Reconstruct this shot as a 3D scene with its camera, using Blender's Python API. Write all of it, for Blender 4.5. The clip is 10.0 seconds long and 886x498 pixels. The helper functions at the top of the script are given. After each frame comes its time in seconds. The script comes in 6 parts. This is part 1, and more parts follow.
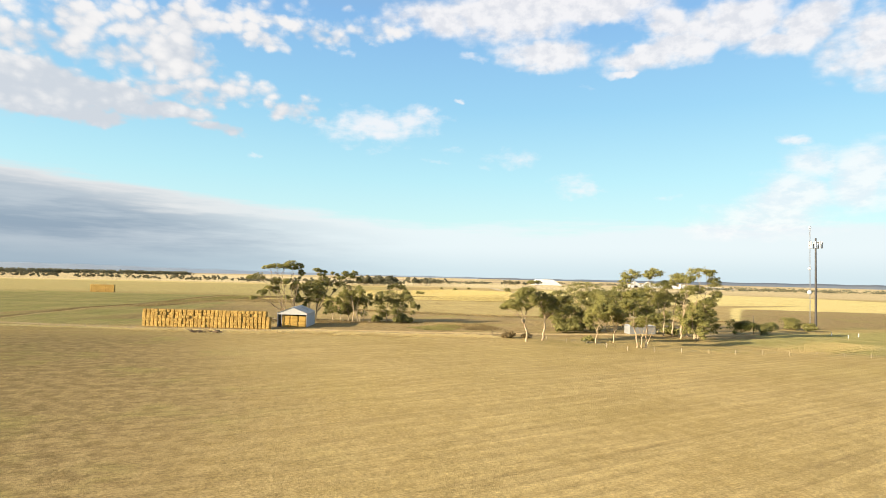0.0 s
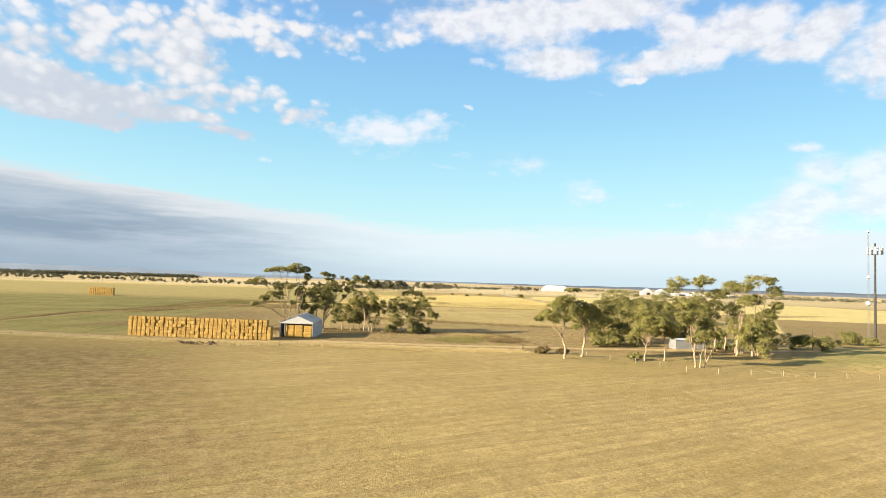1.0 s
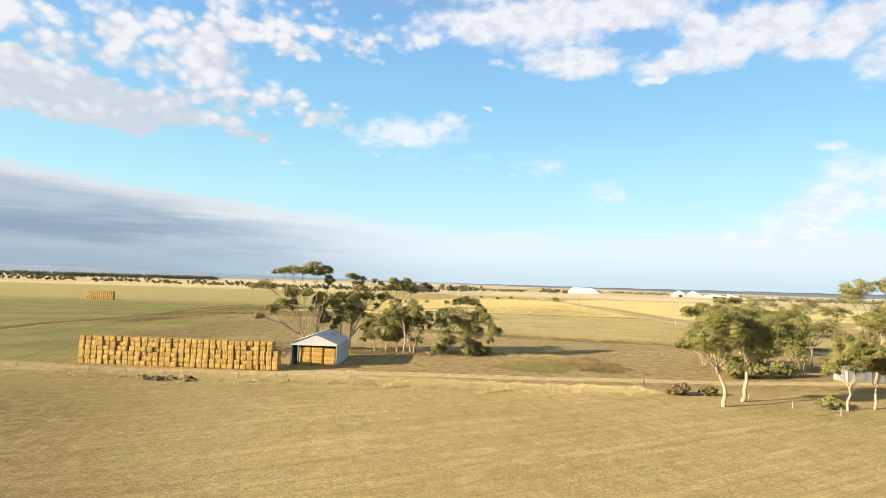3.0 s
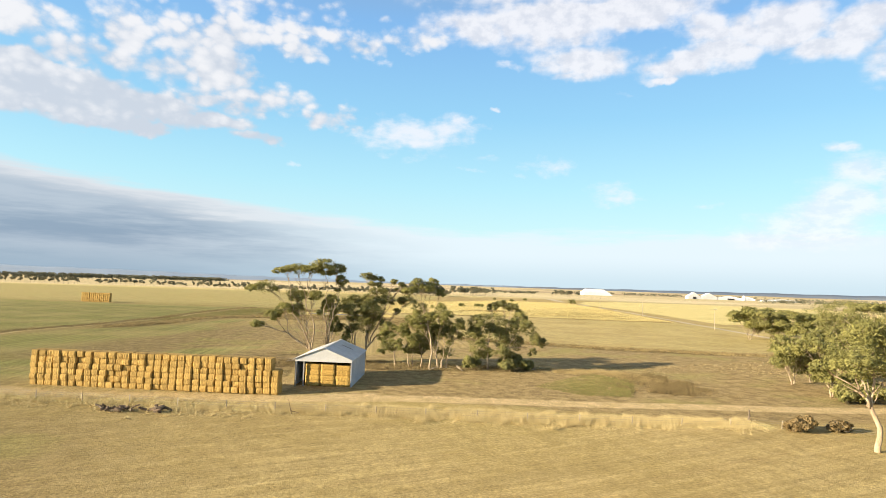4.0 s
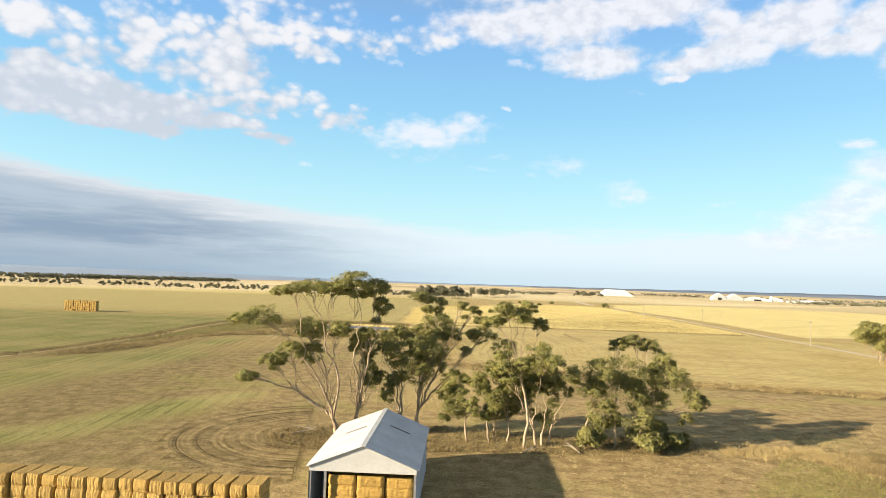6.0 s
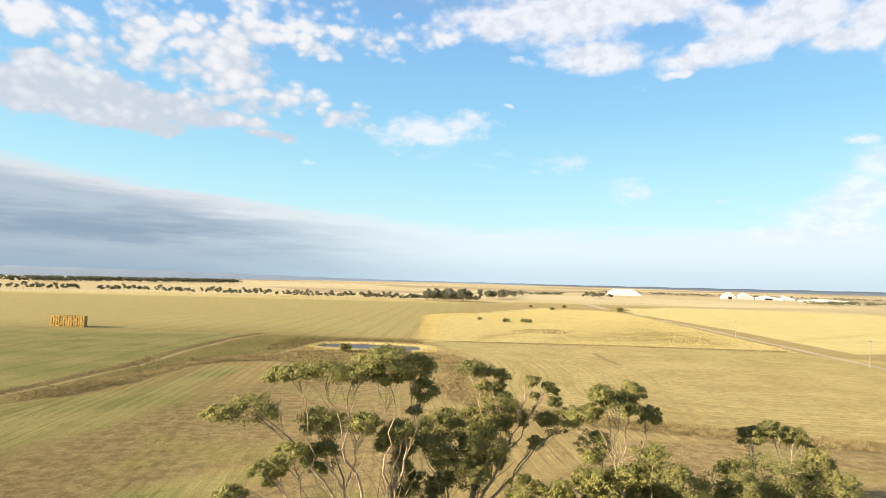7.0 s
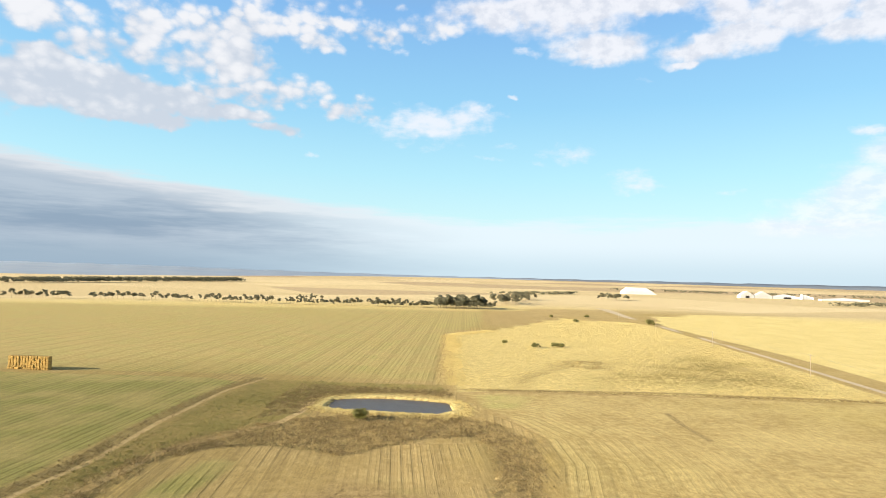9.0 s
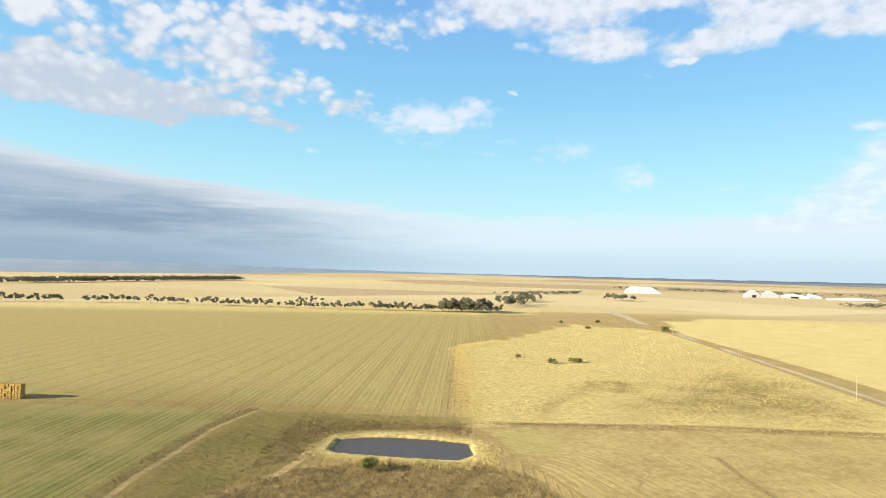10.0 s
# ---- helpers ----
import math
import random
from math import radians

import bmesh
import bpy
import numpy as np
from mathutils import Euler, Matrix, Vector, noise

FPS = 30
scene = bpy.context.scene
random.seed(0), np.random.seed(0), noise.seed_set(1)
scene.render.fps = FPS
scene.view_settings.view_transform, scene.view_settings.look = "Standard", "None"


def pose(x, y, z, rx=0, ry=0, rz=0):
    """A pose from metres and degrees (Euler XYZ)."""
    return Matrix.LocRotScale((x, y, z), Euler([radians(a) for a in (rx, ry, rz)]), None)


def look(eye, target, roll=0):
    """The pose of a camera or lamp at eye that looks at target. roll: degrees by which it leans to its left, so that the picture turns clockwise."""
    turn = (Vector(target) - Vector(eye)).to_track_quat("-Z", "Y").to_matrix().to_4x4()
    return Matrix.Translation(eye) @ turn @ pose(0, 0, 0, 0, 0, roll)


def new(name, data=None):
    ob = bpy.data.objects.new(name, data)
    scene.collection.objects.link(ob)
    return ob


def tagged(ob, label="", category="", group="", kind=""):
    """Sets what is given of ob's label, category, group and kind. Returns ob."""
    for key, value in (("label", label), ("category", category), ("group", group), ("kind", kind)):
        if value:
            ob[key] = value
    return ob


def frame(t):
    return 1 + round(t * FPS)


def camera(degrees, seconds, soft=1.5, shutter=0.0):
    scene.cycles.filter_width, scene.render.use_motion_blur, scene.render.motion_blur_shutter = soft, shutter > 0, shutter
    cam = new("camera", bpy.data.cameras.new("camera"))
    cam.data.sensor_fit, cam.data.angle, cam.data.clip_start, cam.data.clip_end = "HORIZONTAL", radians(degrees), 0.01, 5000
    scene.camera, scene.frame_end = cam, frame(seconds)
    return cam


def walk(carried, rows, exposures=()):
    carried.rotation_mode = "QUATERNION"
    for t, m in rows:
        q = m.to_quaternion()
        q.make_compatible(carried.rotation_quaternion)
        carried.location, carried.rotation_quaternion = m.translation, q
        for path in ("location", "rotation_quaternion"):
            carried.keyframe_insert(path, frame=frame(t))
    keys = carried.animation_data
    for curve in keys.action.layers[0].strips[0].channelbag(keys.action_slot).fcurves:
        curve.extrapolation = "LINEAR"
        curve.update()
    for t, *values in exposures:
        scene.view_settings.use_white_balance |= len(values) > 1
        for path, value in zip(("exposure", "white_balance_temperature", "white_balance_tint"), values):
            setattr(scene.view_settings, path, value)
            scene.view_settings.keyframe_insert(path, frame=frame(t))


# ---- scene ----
cam = camera(72.0, 10.0, soft=0.9)
PATH = [
    (0, (2.401, -3.191, 17.442), (2.863, -1.248, 17.533), 1.5),
    (0.5, (3.043, 7.038, 17.443), (3.493, 8.984, 17.544), 1.8),
    (1, (3.148, 18.966, 17.514), (3.584, 20.915, 17.621), 2.0),
    (1.5, (3.062, 31.744, 17.531), (3.483, 33.696, 17.646), 2.2),
    (2, (2.75, 44.724, 17.761), (3.156, 46.679, 17.874), 2.1),
    (2.5, (3.122, 57.764, 17.895), (3.511, 59.722, 18.004), 2.0),
    (4, (2.282, 95.429, 17.67), (2.631, 97.395, 17.784), 2.0),
    (4.5, (1.773, 107.846, 17.588), (2.113, 109.813, 17.7), 2.0),
    (5, (0.851, 120.017, 17.642), (1.183, 121.986, 17.753), 2.1),
    (6.5, (-1.967, 156.906, 23.929), (-1.661, 158.879, 24.038), 1.8),
    (7, (-3.141, 168.849, 27.544), (-2.838, 170.823, 27.646), 1.7),
    (7.5, (-3.977, 180.621, 31.545), (-3.679, 182.596, 31.643), 1.7),
    (8, (-4.733, 192.402, 35.592), (-4.439, 194.378, 35.686), 1.7),
    (8.5, (-5.724, 204.057, 39.671), (-5.432, 206.034, 39.759), 1.6),
    (9, (-6.793, 216.115, 43.713), (-6.502, 218.092, 43.79), 1.6),
    (9.5, (-7.742, 228.412, 47.572), (-7.451, 230.389, 47.64), 1.6),
    (10, (-9.019, 240.751, 51.775), (-8.727, 242.729, 51.838), 1.6),
]
walk(cam, [(t, look(eye, target, roll)) for t, eye, target, roll in PATH],
     [(0, 1.35, 6800, 10), (1.5, 1.35, 6520, 10), (9.0, 1.35, 6500, 10), (9.4, 1.29, 6260, 8), (10, 1.28, 6230, 7.5)])

# ---- world, sun, exposure ----
SUN_AZ = math.atan2(-0.974, -0.228)
SUN_EL = radians(17.0)
SKY = 0.45


def add(nt, kind, ins=None, **props):
    """A node with its settings and inputs: values or other nodes' sockets."""
    nd = nt.nodes.new(kind)
    for k, v in props.items():
        if k == "op":
            nd.operation = v
        elif k == "blend":
            nd.data_type, nd.blend_type = "RGBA", v
        elif k == "attr":
            nd.attribute_name = v
        elif k == "clamp":
            nd.use_clamp = v
        elif k == "dims":
            nd.noise_dimensions = v
    for k, v in (ins or {}).items():
        if isinstance(v, bpy.types.NodeSocket):
            nt.links.new(v, nd.inputs[k])
        else:
            nd.inputs[k].default_value = v
    return nd


def mth(nt, op, a, b=0.0, c=None, clamp=False):
    ins = {0: a, 1: b}
    if c is not None:
        ins[2] = c
    return add(nt, "ShaderNodeMath", ins, op=op, clamp=clamp).outputs[0]


def mix(nt, fac, a, b, blend="MIX"):
    nd = add(nt, "ShaderNodeMix", {0: fac, 6: a, 7: b}, blend=blend)
    return nd.outputs[2]


def rgb(r, g, b):
    return (r, g, b, 1.0)


def noise_of(nt, vec, scale, detail=3.0, rough=0.55, out="Fac"):
    return add(nt, "ShaderNodeTexNoise", {"Vector": vec, "Scale": scale, "Detail": detail, "Roughness": rough}).outputs[out]


def ramp(nt, fac, lo, hi):
    """0 below lo, 1 above hi, smooth between."""
    nd = nt.nodes.new("ShaderNodeMapRange")
    nd.interpolation_type = "SMOOTHSTEP"
    nt.links.new(fac, nd.inputs[0])
    nd.inputs[1].default_value, nd.inputs[2].default_value = lo, hi
    return nd.outputs[0]


# patches of cloud: azimuth from +y to the right, elevation, half width and half height, all in degrees, and how closed the cover is
SHEET = [(-25.9, 13.9, 3.9, 2.1, 1.5), (-21.7, 13.9, 5.2, 2.2, 1.6), (-16.3, 13.9, 5.2, 1.5, 1.5), (-10.8, 13.4, 4.2, 1.0, 1.2), (-7.3, 12.3, 2.4, 0.7, 0.9), (-18.8, 12.3, 5.0, 0.9, 1.3), (-25.3, 15.9, 3.3, 1.2, 1.3), (-10.5, 18.0, 2.9, 1.8, 1.5)]
ALTO = [(-25.5, 19.0, 4.4, 2.0, 0.95), (-18.4, 19.8, 3.0, 2.4, 1.1), (-20.8, 17.3, 6.0, 1.7, 1.0), (-13.0, 19.9, 5.5, 2.7, 1.0), (-10.2, 20.8, 2.9, 2.7, 1.25), (-6.3, 21.4, 6.5, 1.8, 0.85), (-14.3, 17.4, 5.0, 1.6, 0.95), (-9.0, 16.1, 6.8, 1.3, 0.95), (-4.2, 20.2, 3.0, 1.0, 1.0), (-2.7, 22.0, 2.6, 0.8, 1.0), (1.5, 21.5, 3.7, 1.1, 1.1), (6.3, 22.0, 3.2, 1.1, 0.9), (-7.4, 23.5, 9.8, 1.3, 0.8), (-32.3, 14.4, 6.0, 4.2, 1.2), (-10.9, 15.1, 5.7, 1.0, 1.0), (-1.3, 14.9, 3.6, 1.0, 0.85)]
TOPS = [(12.8, 23.2, 4.9, 1.7, 1.0), (19.2, 23.6, 7.3, 2.8, 1.3), (23.4, 20.2, 4.5, 1.6, 1.1), (26.3, 24.1, 7.9, 1.6, 1.3), (31.7, 19.6, 5.1, 1.4, 1.2), (34.4, 20.0, 4.0, 1.6, 1.1), (33.1, 22.5, 2.3, 1.8, 1.0), (39.1, 21.7, 4.9, 2.1, 1.3), (42.3, 19.5, 3.4, 1.2, 1.0), (44.9, 20.7, 2.9, 2.3, 1.2), (21.9, 19.0, 2.6, 0.6, 0.8), (29.9, 18.4, 1.9, 0.5, 1.0), (9.0, 23.6, 2.7, 1.3, 0.8), (51.5, 18.5, 6.1, 3.4, 1.2), (27.8, 27.4, 23.6, 3.0, 1.2)]
PUFFS = [(6.9, 13.6, 4.8, 1.8, 1.1), (9.9, 14.5, 3.2, 1.3, 0.9), (4.6, 12.8, 3.2, 1.2, 0.9), (-0.8, 14.7, 3.1, 0.7, 0.8), (14.6, 16.0, 0.8, 0.3, 1.1), (15.3, 19.8, 1.7, 0.4, 0.8), (19.8, 11.1, 3.1, 1.0, 0.75), (17.5, 10.3, 2.1, 0.4, 0.6), (25.7, 8.5, 3.0, 1.1, 0.65), (-4.5, 10.5, 1.3, 0.3, 0.8), (11.7, 15.2, 1.6, 0.5, 0.8), (13.7, 11.8, 1.8, 0.4, 0.5), (26.0, 17.2, 2.0, 0.3, 0.5), (33.2, 7.4, 1.4, 0.4, 0.5), (12.7, 10.7, 2.1, 0.3, 0.5), (3.7, 20.0, 1.3, 0.4, 0.7)]
HEAPS = [(43.1, 7.4, 4.1, 2.2, 1.1), (41.9, 5.7, 4.9, 1.8, 1.0), (44.5, 9.9, 2.6, 1.7, 1.0), (43.4, 12.2, 1.3, 0.5, 0.9), (39.2, 4.8, 4.8, 1.2, 0.8), (48.0, 8.4, 3.6, 2.9, 1.2), (56.0, 8.0, 9.0, 4.0, 1.2)]

world = bpy.data.worlds.new("sky")
scene.world = world
world.use_nodes = True
wt = world.node_tree
wt.nodes.clear()
way = add(wt, "ShaderNodeTexCoord").outputs["Generated"]
xyz = add(wt, "ShaderNodeSeparateXYZ", {0: way}).outputs
azim = mth(wt, "MULTIPLY", mth(wt, "ARCTAN2", xyz[0], xyz[1]), 57.2958)
elev = mth(wt, "MULTIPLY", mth(wt, "ARCSINE", xyz[2]), 57.2958)
sky = wt.nodes.new("ShaderNodeTexSky")
sky.sky_type, sky.sun_disc = "NISHITA", False
sky.sun_elevation, sky.sun_rotation = SUN_EL, SUN_AZ % math.tau
sky.altitude, sky.air_density, sky.dust_density, sky.ozone_density = 30, 1.0, 1.2, 1.5

def shaken(vec, by, scale, amount):
    n = add(wt, "ShaderNodeTexNoise", {"Vector": by, "Scale": scale, "Detail": 4.0, "Roughness": 0.6}).outputs["Color"]
    n = add(wt, "ShaderNodeVectorMath", {0: n, 1: (0.5, 0.5, 0.5)}, op="SUBTRACT").outputs[0]
    n = add(wt, "ShaderNodeVectorMath", {0: n, 1: amount}, op="MULTIPLY").outputs[0]
    return add(wt, "ShaderNodeVectorMath", {0: vec, 1: n}, op="ADD").outputs[0]


plane = add(wt, "ShaderNodeCombineXYZ", {0: azim, 1: elev}).outputs[0]
spot = shaken(plane, way, 14.0, (5.0, 2.4, 0.0))


def cover(rows):
    """1 in the middle of the patches, 0 at their rims and outside."""
    best = None
    for az, el, ra, re, gain in rows:
        off = add(wt, "ShaderNodeVectorMath", {0: spot, 1: (az, el, 0)}, op="SUBTRACT").outputs[0]
        off = add(wt, "ShaderNodeVectorMath", {0: off, 1: (1 / ra, 1 / re, 0)}, op="MULTIPLY").outputs[0]
        far = add(wt, "ShaderNodeVectorMath", {0: off}, op="LENGTH").outputs["Value"]
        one = mth(wt, "MULTIPLY", mth(wt, "SUBTRACT", 1.35, far, clamp=True), gain)
        best = one if best is None else mth(wt, "MAXIMUM", best, one)
    return best


round_plane = add(wt, "ShaderNodeVectorMath", {0: plane, 1: (0.30, 0.42, 0.0)}, op="MULTIPLY").outputs[0]
grain = noise_of(wt, round_plane, 0.55, 6.0, 0.55)
grit = noise_of(wt, round_plane, 2.0, 6.0, 0.58)


def puffs_of(scale, smooth, amount):
    """Round heads of cloud of one size."""
    v = wt.nodes.new("ShaderNodeTexVoronoi")
    v.feature = "SMOOTH_F1"
    v.inputs["Scale"].default_value, v.inputs["Smoothness"].default_value = scale, smooth
    wt.links.new(shaken(round_plane, round_plane, scale * 0.9, (amount, amount, 0.0)), v.inputs["Vector"])
    return mth(wt, "SUBTRACT", 0.42, v.outputs["Distance"])


lump, knob = puffs_of(1.35, 0.35, 0.6), puffs_of(3.1, 0.35, 0.3)
fine = noise_of(wt, add(wt, "ShaderNodeVectorMath", {0: way, 1: (1.0, 1.0, 2.2)}, op="MULTIPLY").outputs[0], 24.0, 6.0, 0.62)
streak = noise_of(wt, add(wt, "ShaderNodeVectorMath", {0: plane, 1: (0.05, 0.42, 0.0)}, op="MULTIPLY").outputs[0], 1.0, 5.0, 0.6)
sheet = cover(SHEET)
spread = mth(wt, "MAXIMUM", cover(ALTO), mth(wt, "MULTIPLY", sheet, 0.8))
rough = mth(wt, "ADD", mth(wt, "MULTIPLY", mth(wt, "SUBTRACT", grain, 0.5), 0.5), mth(wt, "MULTIPLY", mth(wt, "SUBTRACT", grit, 0.5), 0.9))
heads = mth(wt, "ADD", mth(wt, "MULTIPLY", lump, 1.0), mth(wt, "ADD", mth(wt, "MULTIPLY", knob, 0.75), rough))
alto = ramp(wt, mth(wt, "ADD", spread, heads), 0.12, 1.0)
alto = mth(wt, "MULTIPLY", alto, ramp(wt, spread, 0.0, 0.25))
flat = ramp(wt, mth(wt, "ADD", sheet, mth(wt, "ADD", mth(wt, "MULTIPLY", heads, 0.55), mth(wt, "MULTIPLY", mth(wt, "SUBTRACT", streak, 0.5), 0.9))), 0.22, 0.85)
flat = mth(wt, "MULTIPLY", flat, ramp(wt, sheet, 0.15, 0.6))
alto = mth(wt, "MAXIMUM", alto, flat)
high = cover(TOPS)
tops = ramp(wt, mth(wt, "ADD", high, mth(wt, "ADD", mth(wt, "MULTIPLY", heads, 0.45), mth(wt, "ADD", mth(wt, "MULTIPLY", mth(wt, "SUBTRACT", grain, 0.5), 1.2), mth(wt, "MULTIPLY", mth(wt, "SUBTRACT", streak, 0.5), 1.0)))), 0.10, 0.95)
tops = mth(wt, "MULTIPLY", tops, ramp(wt, high, 0.0, 0.25))
loose = cover(PUFFS)
puff = ramp(wt, mth(wt, "ADD", loose, mth(wt, "ADD", mth(wt, "MULTIPLY", heads, 0.4), mth(wt, "MULTIPLY", mth(wt, "SUBTRACT", fine, 0.5), 1.7))), 0.15, 1.2)
puff = mth(wt, "MULTIPLY", puff, ramp(wt, loose, 0.0, 0.2))
pile = cover(HEAPS)
heap = ramp(wt, mth(wt, "ADD", pile, mth(wt, "ADD", mth(wt, "MULTIPLY", mth(wt, "SUBTRACT", streak, 0.5), 1.2), mth(wt, "MULTIPLY", mth(wt, "SUBTRACT", fine, 0.5), 0.7))), 0.15, 1.05)
heap = mth(wt, "MULTIPLY", heap, ramp(wt, pile, 0.0, 0.2))
# clear sky: the physical sky, brightened towards the thin veil low down
veil = wt.nodes.new("ShaderNodeValToRGB")
wt.links.new(mth(wt, "DIVIDE", elev, 45.0, clamp=True), veil.inputs[0])
stops = ((0.0, (0.60, 0.77, 0.86)), (0.09, (0.60, 0.89, 0.92)), (0.20, (0.45, 0.81, 0.93)), (0.34, (0.30, 0.64, 0.90)), (0.52, (0.22, 0.48, 0.84)), (0.75, (0.29, 0.31, 0.36)), (1.0, (0.28, 0.29, 0.32)))
marks = veil.color_ramp.elements
marks[0].color, marks[1].color = (*stops[0][1], 1.0), (*stops[-1][1], 1.0)
for pos, c in stops[1:-1]:
    marks.new(pos).color = (*c, 1.0)
air = mix(wt, 1.0, sky.outputs[0], rgb(0.15, 0.15, 0.15), "MULTIPLY")
col = mix(wt, 0.80, air, veil.outputs[0])
# the low cloud bank: thick and grey on one side, thinning to a pale veil
turned = add(wt, "ShaderNodeMapRange", {0: azim, 1: -28.0, 2: 12.0, 3: 8.3, 4: 4.9})
rise = mth(wt, "SUBTRACT", mth(wt, "ADD", turned.outputs[0], mth(wt, "MULTIPLY", mth(wt, "SUBTRACT", streak, 0.5), 4.4)), elev)
bank = ramp(wt, rise, -0.45, 0.6)
side = ramp(wt, mth(wt, "ADD", azim, mth(wt, "MULTIPLY", streak, 14.0)), -12.0, 22.0)
deep = ramp(wt, mth(wt, "ADD", rise, mth(wt, "MULTIPLY", mth(wt, "SUBTRACT", streak, 0.5), 3.0)), 0.4, 2.2)
low = ramp(wt, elev, 0.0, 3.2)
body = mix(wt, low, rgb(0.30, 0.40, 0.50), mix(wt, ramp(wt, streak, 0.36, 0.64), rgb(0.24, 0.32, 0.43), rgb(0.43, 0.495, 0.58)))
left = mix(wt, deep, rgb(0.66, 0.68, 0.72), body)
right = mix(wt, low, rgb(0.57, 0.71, 0.79), rgb(0.72, 0.82, 0.88))
col = mix(wt, mth(wt, "MULTIPLY", bank, 0.93), col, mix(wt, side, left, right))
shade = ramp(wt, mth(wt, "ADD", mth(wt, "MULTIPLY", heads, 0.75), mth(wt, "ADD", mth(wt, "MULTIPLY", mth(wt, "SUBTRACT", streak, 0.5), 0.5), mth(wt, "MULTIPLY", elev, 0.050))), 0.42, 1.2)
white = mix(wt, shade, rgb(0.55, 0.60, 0.68), rgb(0.81, 0.81, 0.83))
soft = mix(wt, ramp(wt, fine, 0.4, 0.6), rgb(0.72, 0.78, 0.86), rgb(0.86, 0.87, 0.90))
col = mix(wt, mth(wt, "MULTIPLY", heap, 0.75), col, soft)
col = mix(wt, mth(wt, "MULTIPLY", puff, 0.80), col, rgb(0.84, 0.84, 0.88))
col = mix(wt, mth(wt, "MULTIPLY", tops, 0.90), col, mix(wt, ramp(wt, grit, 0.35, 0.6), rgb(0.68, 0.70, 0.76), rgb(0.83, 0.83, 0.86)))
col = mix(wt, mth(wt, "MULTIPLY", alto, 0.95), col, white)
back = add(wt, "ShaderNodeBackground", {0: col, 1: SKY})
wt.links.new(back.outputs[0], add(wt, "ShaderNodeOutputWorld").inputs[0])
world.cycles.sampling_method = "MANUAL"
world.cycles.sample_map_resolution = 512

sun_lamp = bpy.data.lights.new("sun", "SUN")
sun_lamp.energy, sun_lamp.angle, sun_lamp.color = 5.0, radians(0.6), (1.0, 0.85, 0.62)
sun = new("sun", sun_lamp)
toward = Vector((math.sin(SUN_AZ) * math.cos(SUN_EL), math.cos(SUN_AZ) * math.cos(SUN_EL), math.sin(SUN_EL)))
sun.matrix_world = look(toward * 100, (0, 0, 0))


# ---- materials ----
def shader(name, rough=0.8, metal=0.0):
    m = bpy.data.materials.new(name)
    m.use_nodes = True
    nt = m.node_tree
    bsdf = nt.nodes["Principled BSDF"]
    bsdf.inputs["Roughness"].default_value, bsdf.inputs["Metallic"].default_value = rough, metal
    bsdf.inputs["Specular IOR Level"].default_value = 0.3
    return m, nt, bsdf


def bump(nt, bsdf, height, strength, distance):
    b = add(nt, "ShaderNodeBump", {"Height": height, "Strength": strength, "Distance": distance})
    nt.links.new(b.outputs[0], bsdf.inputs["Normal"])


def plain(name, c1, c2, scale=3.0, rough=0.8, metal=0.0, stretch=(1, 1, 1), bumpy=0.3, island=0.0):
    """Two tones of one colour in a two-scale grain."""
    m, nt, bsdf = shader(name, rough, metal)
    pos = add(nt, "ShaderNodeTexCoord").outputs["Object"]
    pos = add(nt, "ShaderNodeVectorMath", {0: pos, 1: stretch}, op="MULTIPLY").outputs[0]
    a, b = noise_of(nt, pos, scale, 4.0), noise_of(nt, pos, scale * 7, 3.0)
    f = ramp(nt, mth(nt, "ADD", mth(nt, "MULTIPLY", a, 0.6), mth(nt, "MULTIPLY", b, 0.4)), 0.35, 0.65)
    if island:
        isl = add(nt, "ShaderNodeNewGeometry").outputs["Random Per Island"]
        f = mth(nt, "ADD", mth(nt, "MULTIPLY", f, 1 - island), mth(nt, "MULTIPLY", isl, island))
    nt.links.new(mix(nt, f, rgb(*c1), rgb(*c2)), bsdf.inputs["Base Color"])
    bump(nt, bsdf, b, bumpy, 0.05)
    return m


def leaf_material(name, dark, light):
    m, nt, bsdf = shader(name, 0.55)
    pos = add(nt, "ShaderNodeNewGeometry")
    isl = pos.outputs["Random Per Island"]
    big = noise_of(nt, pos.outputs["Position"], 0.35, 2.0)
    f = mth(nt, "ADD", mth(nt, "MULTIPLY", isl, 0.40), mth(nt, "MULTIPLY", ramp(nt, big, 0.35, 0.65), 0.60))
    c = mix(nt, f, rgb(*dark), rgb(*light))
    nt.links.new(c, bsdf.inputs["Base Color"])
    thin = add(nt, "ShaderNodeBsdfTranslucent", {0: c})
    both = add(nt, "ShaderNodeMixShader", {0: 0.25, 1: bsdf.outputs[0], 2: thin.outputs[0]})
    nt.links.new(both.outputs[0], nt.nodes["Material Output"].inputs[0])
    return m


LEAF = leaf_material("gum leaves", (0.152, 0.148, 0.046), (0.345, 0.320, 0.098))
LEAF_DARK = leaf_material("dark gum leaves", (0.138, 0.136, 0.046), (0.318, 0.292, 0.093))
LEAF_BUSH = leaf_material("bush leaves", (0.10, 0.11, 0.03), (0.24, 0.24, 0.065))
LEAF_BROWN = leaf_material("dry bush leaves", (0.16, 0.115, 0.050), (0.30, 0.215, 0.095))
# greyer copy of the gum leaves, distance haze put into its colour
LEAF_FAR_HAZE = leaf_material("hazed far leaves", (0.145, 0.142, 0.092), (0.250, 0.240, 0.150))
BARK = plain("pale gum bark", (0.52, 0.41, 0.27), (0.24, 0.17, 0.11), 0.8, 0.85, stretch=(3, 3, 0.6))
BARK_DARK = plain("dark bark", (0.10, 0.075, 0.05), (0.22, 0.17, 0.12), 1.2, 0.9, stretch=(3, 3, 0.6))
